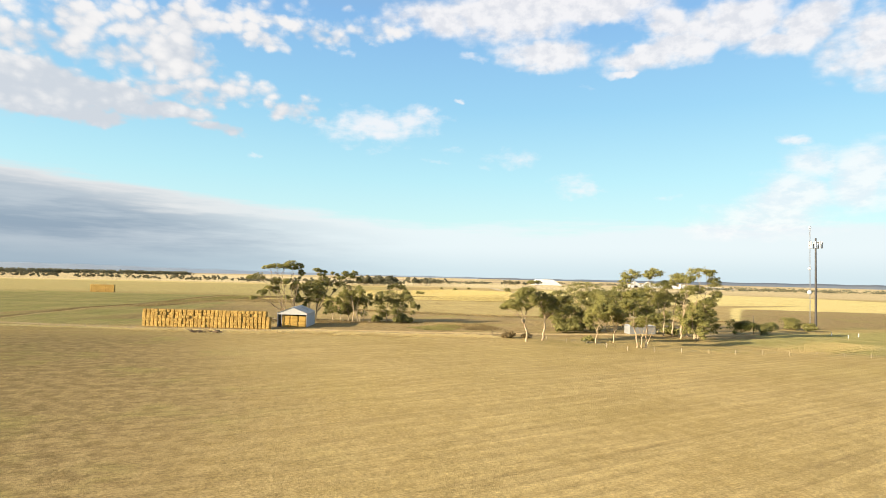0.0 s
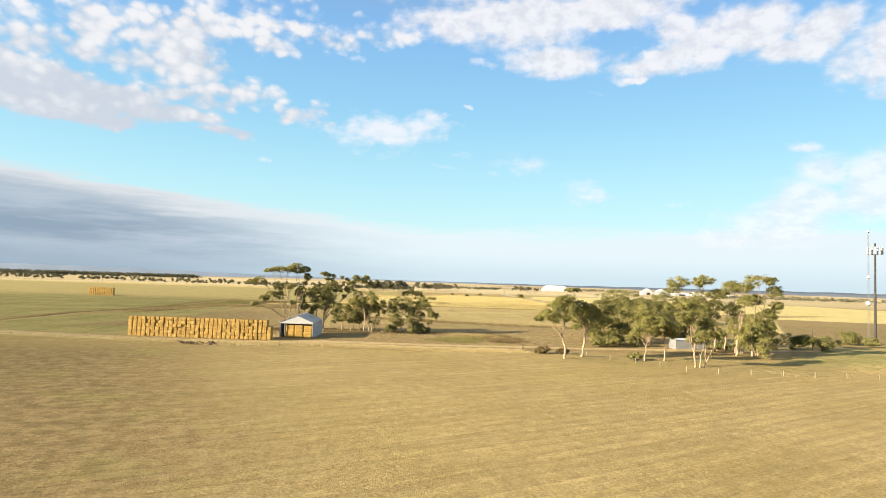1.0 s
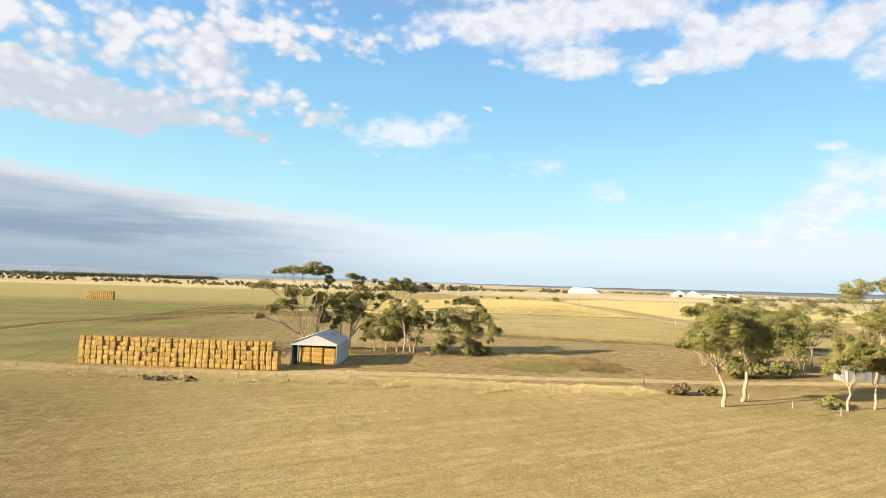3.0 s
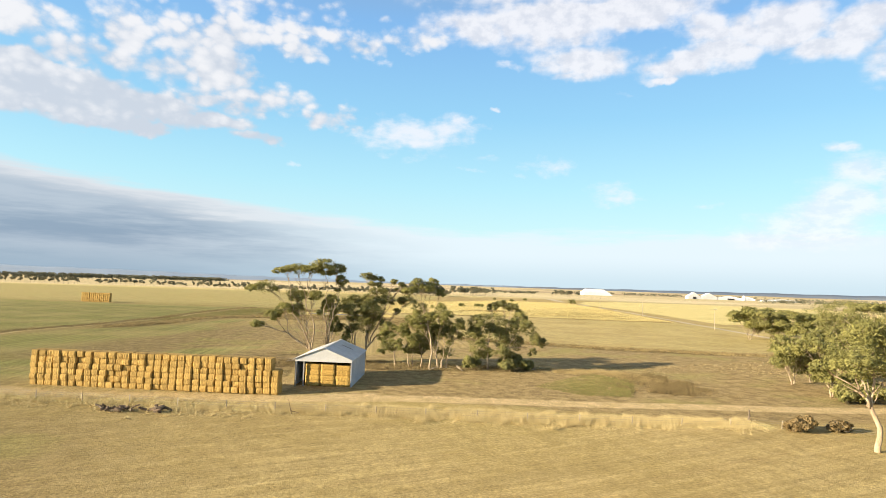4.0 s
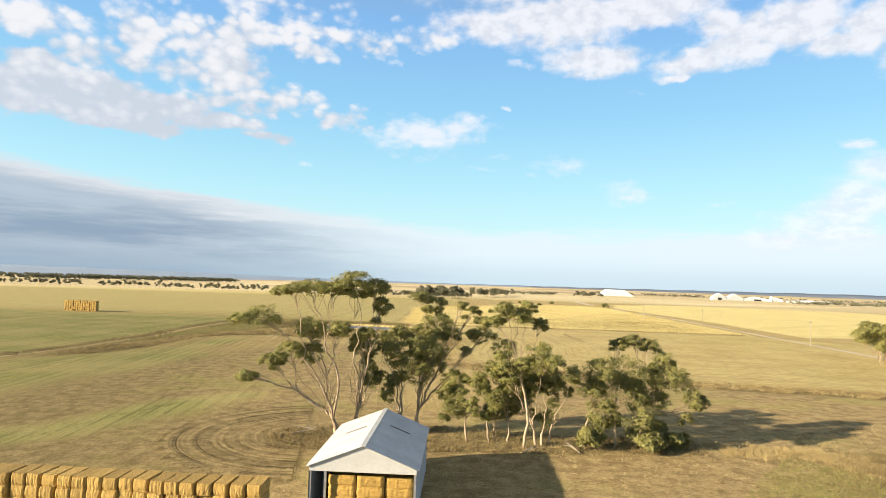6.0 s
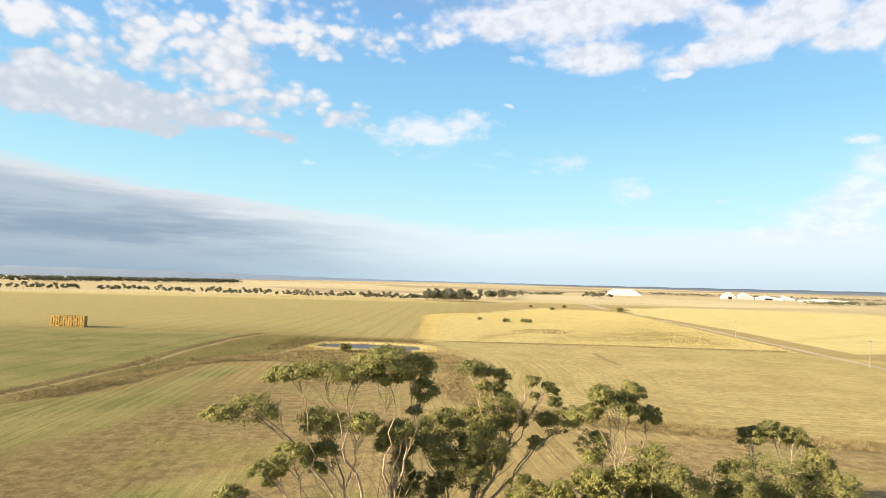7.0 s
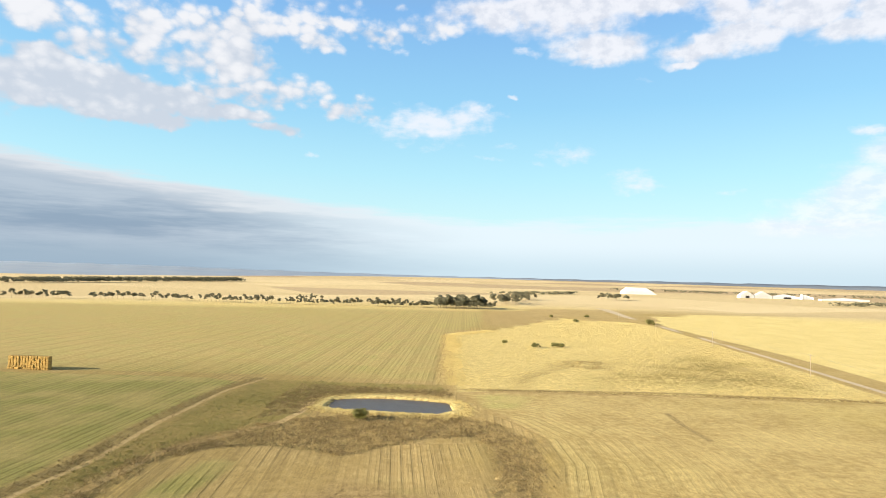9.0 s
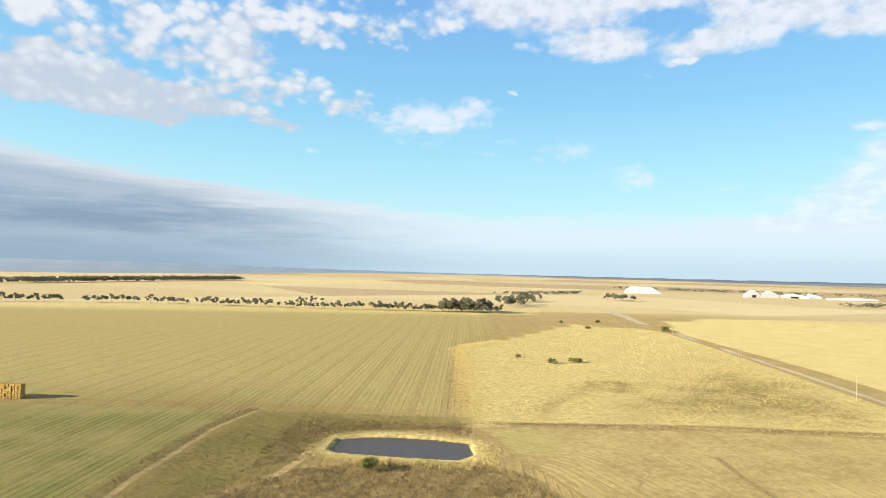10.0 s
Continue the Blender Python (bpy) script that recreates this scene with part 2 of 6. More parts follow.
def hay(name, c1, c2, stretch):
    m = plain(name, c1, c2, 1.6, 0.9, stretch=stretch, bumpy=0.9)
    nt = m.node_tree
    bsdf = nt.nodes["Principled BSDF"]
    old = bsdf.inputs["Base Color"].links[0].from_socket
    own = add(nt, "ShaderNodeObjectInfo").outputs["Random"]
    tint = mth(nt, "ADD", 0.84, mth(nt, "MULTIPLY", own, 0.3))
    nt.links.new(mix(nt, 1.0, old, add(nt, "ShaderNodeCombineColor", {0: tint, 1: tint, 2: tint}).outputs[0], "MULTIPLY"), bsdf.inputs["Base Color"])
    return m


STRAW = hay("hay", (0.51, 0.342, 0.105), (0.27, 0.170, 0.050), (4.0, 4.0, 1.3))
STRAW_IN = hay("fresh hay", (0.58, 0.37, 0.10), (0.38, 0.23, 0.055), (1.0, 1.0, 4.0))
ZINC = plain("zincalume sheet", (0.62, 0.62, 0.605), (0.52, 0.52, 0.51), 0.5, 0.42, 0.25, bumpy=0.05)
ZINC_WALL = plain("grey wall sheet", (0.50, 0.54, 0.60), (0.42, 0.45, 0.50), 0.5, 0.5, 0.2, bumpy=0.05)
CABIN_WALL = plain("dull grey cabin sheet", (0.27, 0.28, 0.285), (0.22, 0.23, 0.235), 0.5, 0.6, 0.1, bumpy=0.05)
RUST = plain("rusty flashing", (0.35, 0.30, 0.26), (0.18, 0.13, 0.10), 2.0, 0.8)
STEEL = plain("galvanised steel", (0.40, 0.41, 0.42), (0.28, 0.28, 0.29), 2.0, 0.5, 0.6)
MAST_DARK = plain("weathered dark steel", (0.045, 0.045, 0.05), (0.085, 0.08, 0.078), 1.0, 0.6, 0.3)
PANEL_WHITE = plain("white antenna plastic", (0.52, 0.54, 0.57), (0.40, 0.42, 0.45), 1.0, 0.5)
WHITE_CLAD = plain("white cladding", (0.74, 0.74, 0.73), (0.62, 0.62, 0.62), 0.1, 0.6)
DARK_GAP = plain("dark opening", (0.03, 0.03, 0.03), (0.06, 0.055, 0.05), 0.5, 0.9)
POST = plain("weathered wood post", (0.42, 0.36, 0.27), (0.24, 0.19, 0.13), 2.0, 0.9, stretch=(4, 4, 0.8))
LOG = plain("charred log", (0.07, 0.05, 0.038), (0.24, 0.17, 0.11), 2.5, 0.9)
GRASS_DRY = plain("dry grass", (0.62, 0.50, 0.255), (0.42, 0.335, 0.160), 0.4, 0.9, island=0.6)
GRASS_PALE = plain("pale dry grass", (0.63, 0.515, 0.225), (0.48, 0.39, 0.16), 0.05, 0.9, island=0.5)
DEAD = plain("dead brown grass", (0.46, 0.36, 0.17), (0.27, 0.20, 0.09), 0.3, 0.9, island=0.6)
SCRUB = plain("brown scrub", (0.27, 0.20, 0.088), (0.11, 0.082, 0.038), 0.3, 0.9, island=0.6)
WEED = plain("green weeds", (0.25, 0.225, 0.075), (0.16, 0.15, 0.05), 0.2, 0.9, island=0.5)
WIRE = plain("wire", (0.18, 0.18, 0.18), (0.25, 0.25, 0.25), 1.0, 0.5, 0.5)
# distance haze is put into the blue of these two colours
HAZY_HILL = plain("far hills", (0.22, 0.29, 0.40), (0.26, 0.32, 0.41), 0.002, 1.0, bumpy=0)
HAZY_PLAIN = plain("far plain", (0.13, 0.17, 0.23), (0.17, 0.19, 0.22), 0.001, 1.0, bumpy=0)

WATER, nt, bsdf = shader("pond water", 0.34)
bsdf.inputs["Base Color"].default_value = rgb(0.075, 0.062, 0.060)
bsdf.inputs["Specular IOR Level"].default_value = 0.17
p = add(nt, "ShaderNodeNewGeometry").outputs["Position"]
bump(nt, bsdf, noise_of(nt, p, 2.5, 4.0, 0.7), 0.9, 0.12)


def ground_material():
    m, nt, bsdf = shader("fields", 0.95)
    bsdf.inputs["Specular IOR Level"].default_value = 0.1
    pos = add(nt, "ShaderNodeNewGeometry").outputs["Position"]
    huge, big = noise_of(nt, pos, 0.008, 3.0), noise_of(nt, pos, 0.05, 4.0, 0.6)
    mid, small, tiny = noise_of(nt, pos, 0.45, 4.0, 0.65), noise_of(nt, pos, 3.0, 4.0, 0.7), noise_of(nt, pos, 11.0, 3.0, 0.7)
    za = add(nt, "ShaderNodeSeparateColor", {0: add(nt, "ShaderNodeAttribute", attr="zone_a").outputs["Color"]}).outputs
    zb = add(nt, "ShaderNodeSeparateColor", {0: add(nt, "ShaderNodeAttribute", attr="zone_b").outputs["Color"]}).outputs
    zc = add(nt, "ShaderNodeSeparateColor", {0: add(nt, "ShaderNodeAttribute", attr="zone_c").outputs["Color"]}).outputs
    row = add(nt, "ShaderNodeAttribute", attr="row").outputs["Fac"]
    rough = mth(nt, "SUBTRACT", mth(nt, "ADD", mth(nt, "MULTIPLY", mid, 0.6), mth(nt, "MULTIPLY", big, 0.4)), 0.5)

    def zone(f, soft=0.9):
        # ragged edge: the zone's weight shaken by the grain
        w = mth(nt, "ADD", f, mth(nt, "MULTIPLY", rough, soft))
        return mth(nt, "MULTIPLY", ramp(nt, w, 0.3, 0.7), ramp(nt, f, 0.02, 0.2))

    def tone(a, b, f, lo=0.35, hi=0.65):
        return mix(nt, ramp(nt, f, lo, hi), rgb(*a), rgb(*b))

    speck = mth(nt, "ADD", mth(nt, "MULTIPLY", small, 0.45), mth(nt, "MULTIPLY", tiny, 0.55))
    c = tone((0.355, 0.262, 0.106), (0.490, 0.368, 0.166), mth(nt, "ADD", mth(nt, "MULTIPLY", big, 0.5), mth(nt, "MULTIPLY", mid, 0.5)))
    # thin regrowth gives the stubble a green cast in broad patches
    c = mix(nt, mth(nt, "MULTIPLY", ramp(nt, huge, 0.45, 0.7), 0.35), c, rgb(0.36, 0.29, 0.080))
    # straw left in streaks along the header rows of the near stubble
    px = add(nt, "ShaderNodeSeparateXYZ", {0: pos}).outputs
    run = mth(nt, "ADD", mth(nt, "MULTIPLY", px[0], 0.94), mth(nt, "MULTIPLY", px[1], 0.33))
    cut = mth(nt, "SUBTRACT", mth(nt, "MULTIPLY", px[1], 0.94), mth(nt, "MULTIPLY", px[0], 0.33))
    swath = noise_of(nt, add(nt, "ShaderNodeCombineXYZ", {0: mth(nt, "MULTIPLY", run, 0.05), 1: mth(nt, "MULTIPLY", cut, 0.55)}).outputs[0], 1.0, 5.0, 0.62)
    wisp = noise_of(nt, add(nt, "ShaderNodeCombineXYZ", {0: mth(nt, "MULTIPLY", run, 0.5), 1: mth(nt, "MULTIPLY", cut, 2.6)}).outputs[0], 1.0, 4.0, 0.65)
    stubble = ramp(nt, mth(nt, "ADD", mth(nt, "MULTIPLY", px[1], 0.94), mth(nt, "MULTIPLY", px[0], 0.2)), 178.0, 170.0)
    straw = mth(nt, "MULTIPLY", ramp(nt, mth(nt, "ADD", mth(nt, "MULTIPLY", swath, 0.7), mth(nt, "MULTIPLY", wisp, 0.3)), 0.50, 0.68), stubble)
    c = mix(nt, mth(nt, "MULTIPLY", straw, 0.55), c, rgb(0.60, 0.455, 0.215))
    bald = mth(nt, "MULTIPLY", ramp(nt, mth(nt, "ADD", mth(nt, "MULTIPLY", swath, 0.75), mth(nt, "MULTIPLY", wisp, 0.25)), 0.47, 0.34), stubble)
    c = mix(nt, mth(nt, "MULTIPLY", bald, 0.5), c, rgb(0.33, 0.235, 0.105))
    green = tone((0.43, 0.355, 0.145), (0.345, 0.320, 0.110), big)
    c = mix(nt, zone(za[0], 0.5), c, green)
    ripe = tone((0.62, 0.505, 0.205), (0.73, 0.600, 0.262), mth(nt, "ADD", mth(nt, "MULTIPLY", big, 0.6), mth(nt, "MULTIPLY", mid, 0.4)))
    c = mix(nt, zone(za[1], 0.4), c, ripe)
    tall = tone((0.46, 0.372, 0.150), (0.71, 0.590, 0.265), mth(nt, "ADD", mth(nt, "MULTIPLY", small, 0.4), mth(nt, "MULTIPLY", mid, 0.6)), 0.41, 0.61)
    mottle = noise_of(nt, pos, 0.17, 5.0, 0.72)
    tall = mix(nt, mth(nt, "MULTIPLY", ramp(nt, mottle, 0.50, 0.66), 0.55), tall, rgb(0.40, 0.305, 0.125))
    c = mix(nt, zone(zb[0], 0.5), c, tall)
    olive = tone((0.36, 0.270, 0.11), (0.25, 0.215, 0.070), mth(nt, "ADD", mth(nt, "MULTIPLY", big, 0.5), mth(nt, "MULTIPLY", mid, 0.5)))
    c = mix(nt, zone(zc[0], 1.6), c, olive)
    brown = mix(nt, ramp(nt, big, 0.50, 0.66), tone((0.25, 0.178, 0.080), (0.40, 0.295, 0.138), mid), tone((0.29, 0.240, 0.088), (0.38, 0.305, 0.120), mid))
    c = mix(nt, zone(zc[1], 0.7), c, brown)
    scrub = tone((0.19, 0.142, 0.062), (0.40, 0.305, 0.135), mth(nt, "ADD", mth(nt, "MULTIPLY", small, 0.5), mth(nt, "MULTIPLY", mid, 0.5)))
    scrub = mix(nt, mth(nt, "MULTIPLY", ramp(nt, big, 0.48, 0.62), 0.7), scrub, tone((0.26, 0.215, 0.085), (0.40, 0.315, 0.135), small))
    c = mix(nt, mth(nt, "MULTIPLY", zone(za[2], 2.0), 0.9), c, scrub)
    dirt = tone((0.48, 0.355, 0.17), (0.60, 0.45, 0.24), mid)
    c = mix(nt, zone(zb[1], 0.6), c, dirt)
    road = tone((0.49, 0.405, 0.28), (0.57, 0.475, 0.335), big)
    c = mix(nt, zone(zb[2], 0.3), c, road)
    # west side darkened in the colour, for the shade of stubble seen sunward
    west_shade = ramp(nt, mth(nt, "SUBTRACT", mth(nt, "MULTIPLY", huge, 60.0), add(nt, "ShaderNodeSeparateXYZ", {0: pos}).outputs[0]), 10.0, 90.0)
    west_shade = mth(nt, "MULTIPLY", west_shade, ramp(nt, px[1], 545.0, 430.0))
    c = mix(nt, mth(nt, "MULTIPLY", west_shade, 0.95), c, mix(nt, 1.0, c, rgb(0.62, 0.64, 0.60), "MULTIPLY"))
    # far fields differ from one another, all paled by haze put into the colour
    dist = add(nt, "ShaderNodeVectorMath", {0: pos}, op="LENGTH").outputs["Value"]
    cells = add(nt, "ShaderNodeTexVoronoi", {"Vector": add(nt, "ShaderNodeVectorMath", {0: pos, 1: (0.7, 1.0, 0.0)}, op="MULTIPLY").outputs[0], "Scale": 0.0024}).outputs["Color"]
    cell = add(nt, "ShaderNodeSeparateColor", {0: cells}).outputs
    patch = mix(nt, cell[0], rgb(0.53, 0.42, 0.235), rgb(0.68, 0.56, 0.34))
    patch = mix(nt, ramp(nt, cell[1], 0.7, 0.75), patch, rgb(0.43, 0.33, 0.21))
    c = mix(nt, mth(nt, "MULTIPLY", ramp(nt, dist, 960, 1150), 0.85), c, patch)
    # drill rows and wheel marks
    wob = mth(nt, "MULTIPLY", big, 2.2)
    sway = mth(nt, "MULTIPLY", mid, 1.1)
    lines = ramp(nt, mth(nt, "SINE", mth(nt, "ADD", mth(nt, "MULTIPLY", row, 2.6), mth(nt, "MULTIPLY", wob, 0.6))), 0.35, 0.95)
    narrow = ramp(nt, mth(nt, "SINE", mth(nt, "ADD", mth(nt, "MULTIPLY", row, 7.8), sway)), 0.1, 0.9)
    lines = mth(nt, "MULTIPLY", mth(nt, "ADD", mth(nt, "MULTIPLY", lines, 1.1), mth(nt, "MULTIPLY", narrow, 0.5)), -1.0)
    lanes = ramp(nt, mth(nt, "SINE", mth(nt, "ADD", mth(nt, "MULTIPLY", row, 0.52), mth(nt, "MULTIPLY", wob, 0.6))), 0.55, 1.0)
    lines = mth(nt, "MULTIPLY", mth(nt, "MULTIPLY", lines, ramp(nt, big, 0.30, 0.62)), zc[2])
    scored = noise_of(nt, add(nt, "ShaderNodeCombineXYZ", {0: mth(nt, "ADD", mth(nt, "MULTIPLY", row, 0.9), mth(nt, "MULTIPLY", mid, 0.25))}).outputs[0], 1.6, 4.0, 0.7)
    light = mth(nt, "ADD", 1.07, mth(nt, "MULTIPLY", lines, 0.20))
    light = mth(nt, "ADD", light, mth(nt, "MULTIPLY", mth(nt, "SUBTRACT", ramp(nt, scored, 0.3, 0.7), 0.5), mth(nt, "MULTIPLY", zc[2], 0.30)))
    light = mth(nt, "SUBTRACT", light, mth(nt, "MULTIPLY", mth(nt, "MULTIPLY", lanes, zc[2]), 0.10))
    light = mth(nt, "MULTIPLY", light, mth(nt, "ADD", 0.60, mth(nt, "MULTIPLY", ramp(nt, speck, 0.36, 0.64), 0.80)))
    rut = add(nt, "ShaderNodeAttribute", attr="rut").outputs["Fac"]
    light = mth(nt, "MULTIPLY", light, mth(nt, "SUBTRACT", 1.0, mth(nt, "MULTIPLY", ramp(nt, mth(nt, "ADD", rut, mth(nt, "MULTIPLY", rough, 0.8)), 0.25, 0.75), 0.36)))
    clod = noise_of(nt, add(nt, "ShaderNodeVectorMath", {0: pos, 1: (1.0, 0.35, 1.0)}, op="MULTIPLY").outputs[0], 0.9, 5.0, 0.75)
    light = mth(nt, "MULTIPLY", light, mth(nt, "ADD", 0.91, mth(nt, "MULTIPLY", ramp(nt, clod, 0.36, 0.64), 0.13)))
    c = mix(nt, 1.0, c, add(nt, "ShaderNodeCombineColor", {0: light, 1: light, 2: light}).outputs[0], "MULTIPLY")
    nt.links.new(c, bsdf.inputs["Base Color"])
    h = mth(nt, "ADD", speck, mth(nt, "MULTIPLY", lines, 0.2))
    bump(nt, bsdf, h, 1.0, 0.16)
    return m


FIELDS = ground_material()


# ---- helpers for building ----
def mesh_of(name, verts, faces, material, smooth=False):
    me = bpy.data.meshes.new(name)
    me.from_pydata([tuple(map(float, v)) for v in verts], [], [tuple(map(int, f)) for f in faces])
    me.materials.append(material)
    if smooth:
        me.polygons.foreach_set("use_smooth", np.ones(len(me.polygons), dtype=bool))
    me.update()
    return me


def raw_mesh(name, verts, corners, material, smooth=False):
    """A mesh from an array of places and an array of faces that all have the same number of corners."""
    verts, corners = np.asarray(verts, np.float32), np.asarray(corners, np.int32)
    me = bpy.data.meshes.new(name)
    n, k = corners.shape
    me.vertices.add(len(verts))
    me.vertices.foreach_set("co", verts.ravel())
    me.loops.add(n * k)
    me.loops.foreach_set("vertex_index", corners.ravel())
    me.polygons.add(n)
    me.polygons.foreach_set("loop_start", np.arange(0, n * k, k, dtype=np.int32))
    if smooth:
        me.polygons.foreach_set("use_smooth", np.ones(n, dtype=bool))
    me.materials.append(material)
    me.update(calc_edges=True)
    return me


def part(name, me, parent=None, label="", m=None):
    """Links a mesh, or a bmesh with its material, as one object under a thing or a part."""
    ob = new(name, me)
    if parent is not None:
        ob.parent = parent
    if m is not None:
        ob.matrix_basis = m
    return tagged(ob, label)


def from_bm(name, bm, material, smooth=False):
    me = bpy.data.meshes.new(name)
    bm.to_mesh(me)
    bm.free()
    me.materials.append(material)
    if smooth:
        me.polygons.foreach_set("use_smooth", np.ones(len(me.polygons), dtype=bool))
    return me


def box(bm, x0, x1, y0, y1, z0, z1, m=None):
    got = bmesh.ops.create_cube(bm, size=1)["verts"]
    bmesh.ops.scale(bm, vec=(x1 - x0, y1 - y0, z1 - z0), verts=got)
    bmesh.ops.translate(bm, vec=((x0 + x1) / 2, (y0 + y1) / 2, (z0 + z1) / 2), verts=got)
    if m is not None:
        bmesh.ops.transform(bm, matrix=m, verts=got)
    return got


def bar(bm, a, b, r, r2=None, sides=6):
    """A round bar between two places."""
    a, b = Vector(a), Vector(b)
    got = bmesh.ops.create_cone(bm, cap_ends=True, segments=sides, radius1=r, radius2=r if r2 is None else r2, depth=(b - a).length)["verts"]
    m = Matrix.Translation((a + b) / 2) @ (b - a).to_track_quat("Z", "Y").to_matrix().to_4x4()
    bmesh.ops.transform(bm, matrix=m, verts=got)
    return got


def solid(name, shapes, material, parent=None, label="", bevel=0.0, m=None):
    """One part out of boxes (x0, x1, y0, y1, z0, z1)."""
    bm = bmesh.new()
    for s in shapes:
        box(bm, *s)
    if bevel:
        bmesh.ops.bevel(bm, geom=bm.edges[:], offset=bevel, segments=1, affect="EDGES")
    return part(name, from_bm(name, bm, material), parent, label, m)


def thing(name, place, label, category, group="", turn=0.0):
    ob = new(name)
    ob.matrix_basis = pose(*place, 0, 0, turn)
    return tagged(ob, label, category, group)


# ---- lay of the land ----
def seg_dist(px, py, line):
    """Distance of many points to a polyline."""
    best = np.full(px.shape, 1e9)
    for (ax, ay), (bx, by) in zip(line[:-1], line[1:]):
        dx, dy = bx - ax, by - ay
        t = np.clip(((px - ax) * dx + (py - ay) * dy) / (dx * dx + dy * dy), 0, 1)
        best = np.minimum(best, np.hypot(px - ax - t * dx, py - ay - t * dy))
    return best


def inside(px, py, ring):
    odd = np.zeros(px.shape, bool)
    for (ax, ay), (bx, by) in zip(ring, ring[1:] + ring[:1]):
        cut = (ay > py) != (by > py)
        odd ^= cut & (px < (bx - ax) * (py - ay) / (by - ay + 1e-12) + ax)
    return odd


def area(px, py, ring, soft=3.0):
    """1 well inside the ring, 0 well outside, a slope of the given width across its edge."""
    d = seg_dist(px, py, ring + ring[:1]) * np.where(inside(px, py, ring), 1, -1)
    return np.clip(0.5 + d / soft, 0, 1)


def strip(px, py, line, width, soft=1.5):
    return np.clip(0.5 + (width / 2 - seg_dist(px, py, line)) / soft, 0, 1)


FENCE_LINE = [(-200, 230), (-83, 201), (-43, 190.3), (-6.5, 180.9), (43, 170.6), (59.5, 169), (71, 164.5), (80, 150), (85.5, 136), (95.5, 132.6), (130, 124), (260, 92)]
FARM_TRACK = [(-201.5, 240.9), (-83, 210), (-36, 192.5), (1.6, 189.0), (12.5, 188.8), (30.6, 186.5), (53.6, 183.2), (75, 180), (110, 179), (160, 180)]
POND_RING = [(-14.0, 416.2), (-11.2, 427.4), (-4.2, 429.3), (5.6, 428.8), (18.0, 425.3), (26.8, 420.6), (26.4, 409.6), (21.0, 405.2), (4.2, 408.6), (-10.8, 412.8)]
FIELD_TRACK = [(-101, 190), (-92, 236), (-85.3, 289.6), (-70.7, 330.2), (-62.4, 362.4), (-58.2, 398.8), (-49.9, 440.2), (-39.5, 466.9)]
SCRUB_EDGE = [(-72.8, 305.3), (-61.3, 317.8), (-54.7, 335.4), (-48.9, 361.4), (-39.5, 370.7), (-25.5, 373.8), (-7.3, 363.4), (8.3, 374.9), (24.9, 379), (30.1, 371.2), (27, 349.9), (20.6, 331.3), (20.8, 310.5), (29.1, 293.8), (45.8, 283.4), (83.1, 265), (133.2, 248.2), (200, 238)]
SCRUB_BACK = [(202.1, 243.2), (135, 252.7), (83.2, 270.8), (48.9, 289.1), (32.2, 298), (27.6, 311.5), (31.2, 332.3), (38.5, 354.1), (41.1, 373.8), (36.9, 391.5), (26, 401.9), (0, 406.1), (-15.6, 400.9), (-24.9, 399.8), (-39.5, 385.3), (-52, 369.7), (-60.3, 340.6), (-68.6, 328.1)]
SCRUB_RING = SCRUB_EDGE + SCRUB_BACK
ROAD_LINE = [(140, 190), (176.8, 305.3), (201.6, 409.2), (230.5, 533.6), (255, 653.7), (278.7, 768.1), (293.2, 855.4), (338.2, 1030.1)]
TALL_RING = [(33.2, 438.1), (49.9, 441.2), (83.1, 436.6), (126.8, 429.9), (195.4, 413.4), (222.2, 528.4), (248.8, 648.5), (270.5, 765.1), (206.1, 814.3), (123.1, 704.7), (101.5, 676.6), (63.3, 642.2), (51.9, 566.1), (34.3, 451.5)]
RIPE_RING = [(64.5, 274), (136.1, 258.9), (203.3, 247.6), (249.5, 336.4), (193.3, 411.3), (126.8, 427.8), (83.1, 434), (49.9, 438.6), (33.2, 436.1), (37.4, 409.2), (44.7, 378), (42.6, 353.1), (34.3, 331.3), (32.2, 309.5)]
RIPE_FAR = [(220.3, 409.2), (436.4, 440.2), (726.8, 554.6), (636.2, 927.2), (339.2, 886.2), (276.9, 742.2), (249.2, 544.1)]
RIPE_EAST = [(203.3, 247.6), (311.8, 383.2), (436.4, 440.2), (726.8, 554.6), (935.2, 429.9), (622.2, 263.4), (395, 336.4), (257.4, 257.7)]
PLOUGH = [(140, 196), (208.3, 247.6), (309.7, 369.7), (395, 336.4), (499.1, 305.3), (380, 220), (240, 205)]
GREEN_RING = [(-302.2, 240.9), (-93, 208), (-35, 200), (-14, 222), (-27, 305.3), (-41.6, 336.4), (-60.3, 321.9), (-81.1, 294.9), (-105.8, 240.9)]
GREEN_WEST = [(-110.8, 240.9), (-74.9, 326.1), (-62.4, 398.8), (-46.8, 458.7), (-62.3, 469), (-145.4, 481.3), (-342.7, 512.6), (-436.7, 305.3)]
GREEN_NORTH = [(-540.2, 481.3), (-145.4, 485.4), (-41.6, 473.1), (29.1, 456.6), (47.8, 565.1), (59.1, 638.1), (103.4, 710.9), (153.9, 932.3), (-84, 968.3), (-243.9, 1014.6), (-430.4, 994)]
YARD_RING = [(-30, 203), (58, 172), (150, 165), (165, 200), (132.1, 247.6), (68.6, 269.8), (46.8, 271.9), (20.3, 247.6), (-8, 232)]


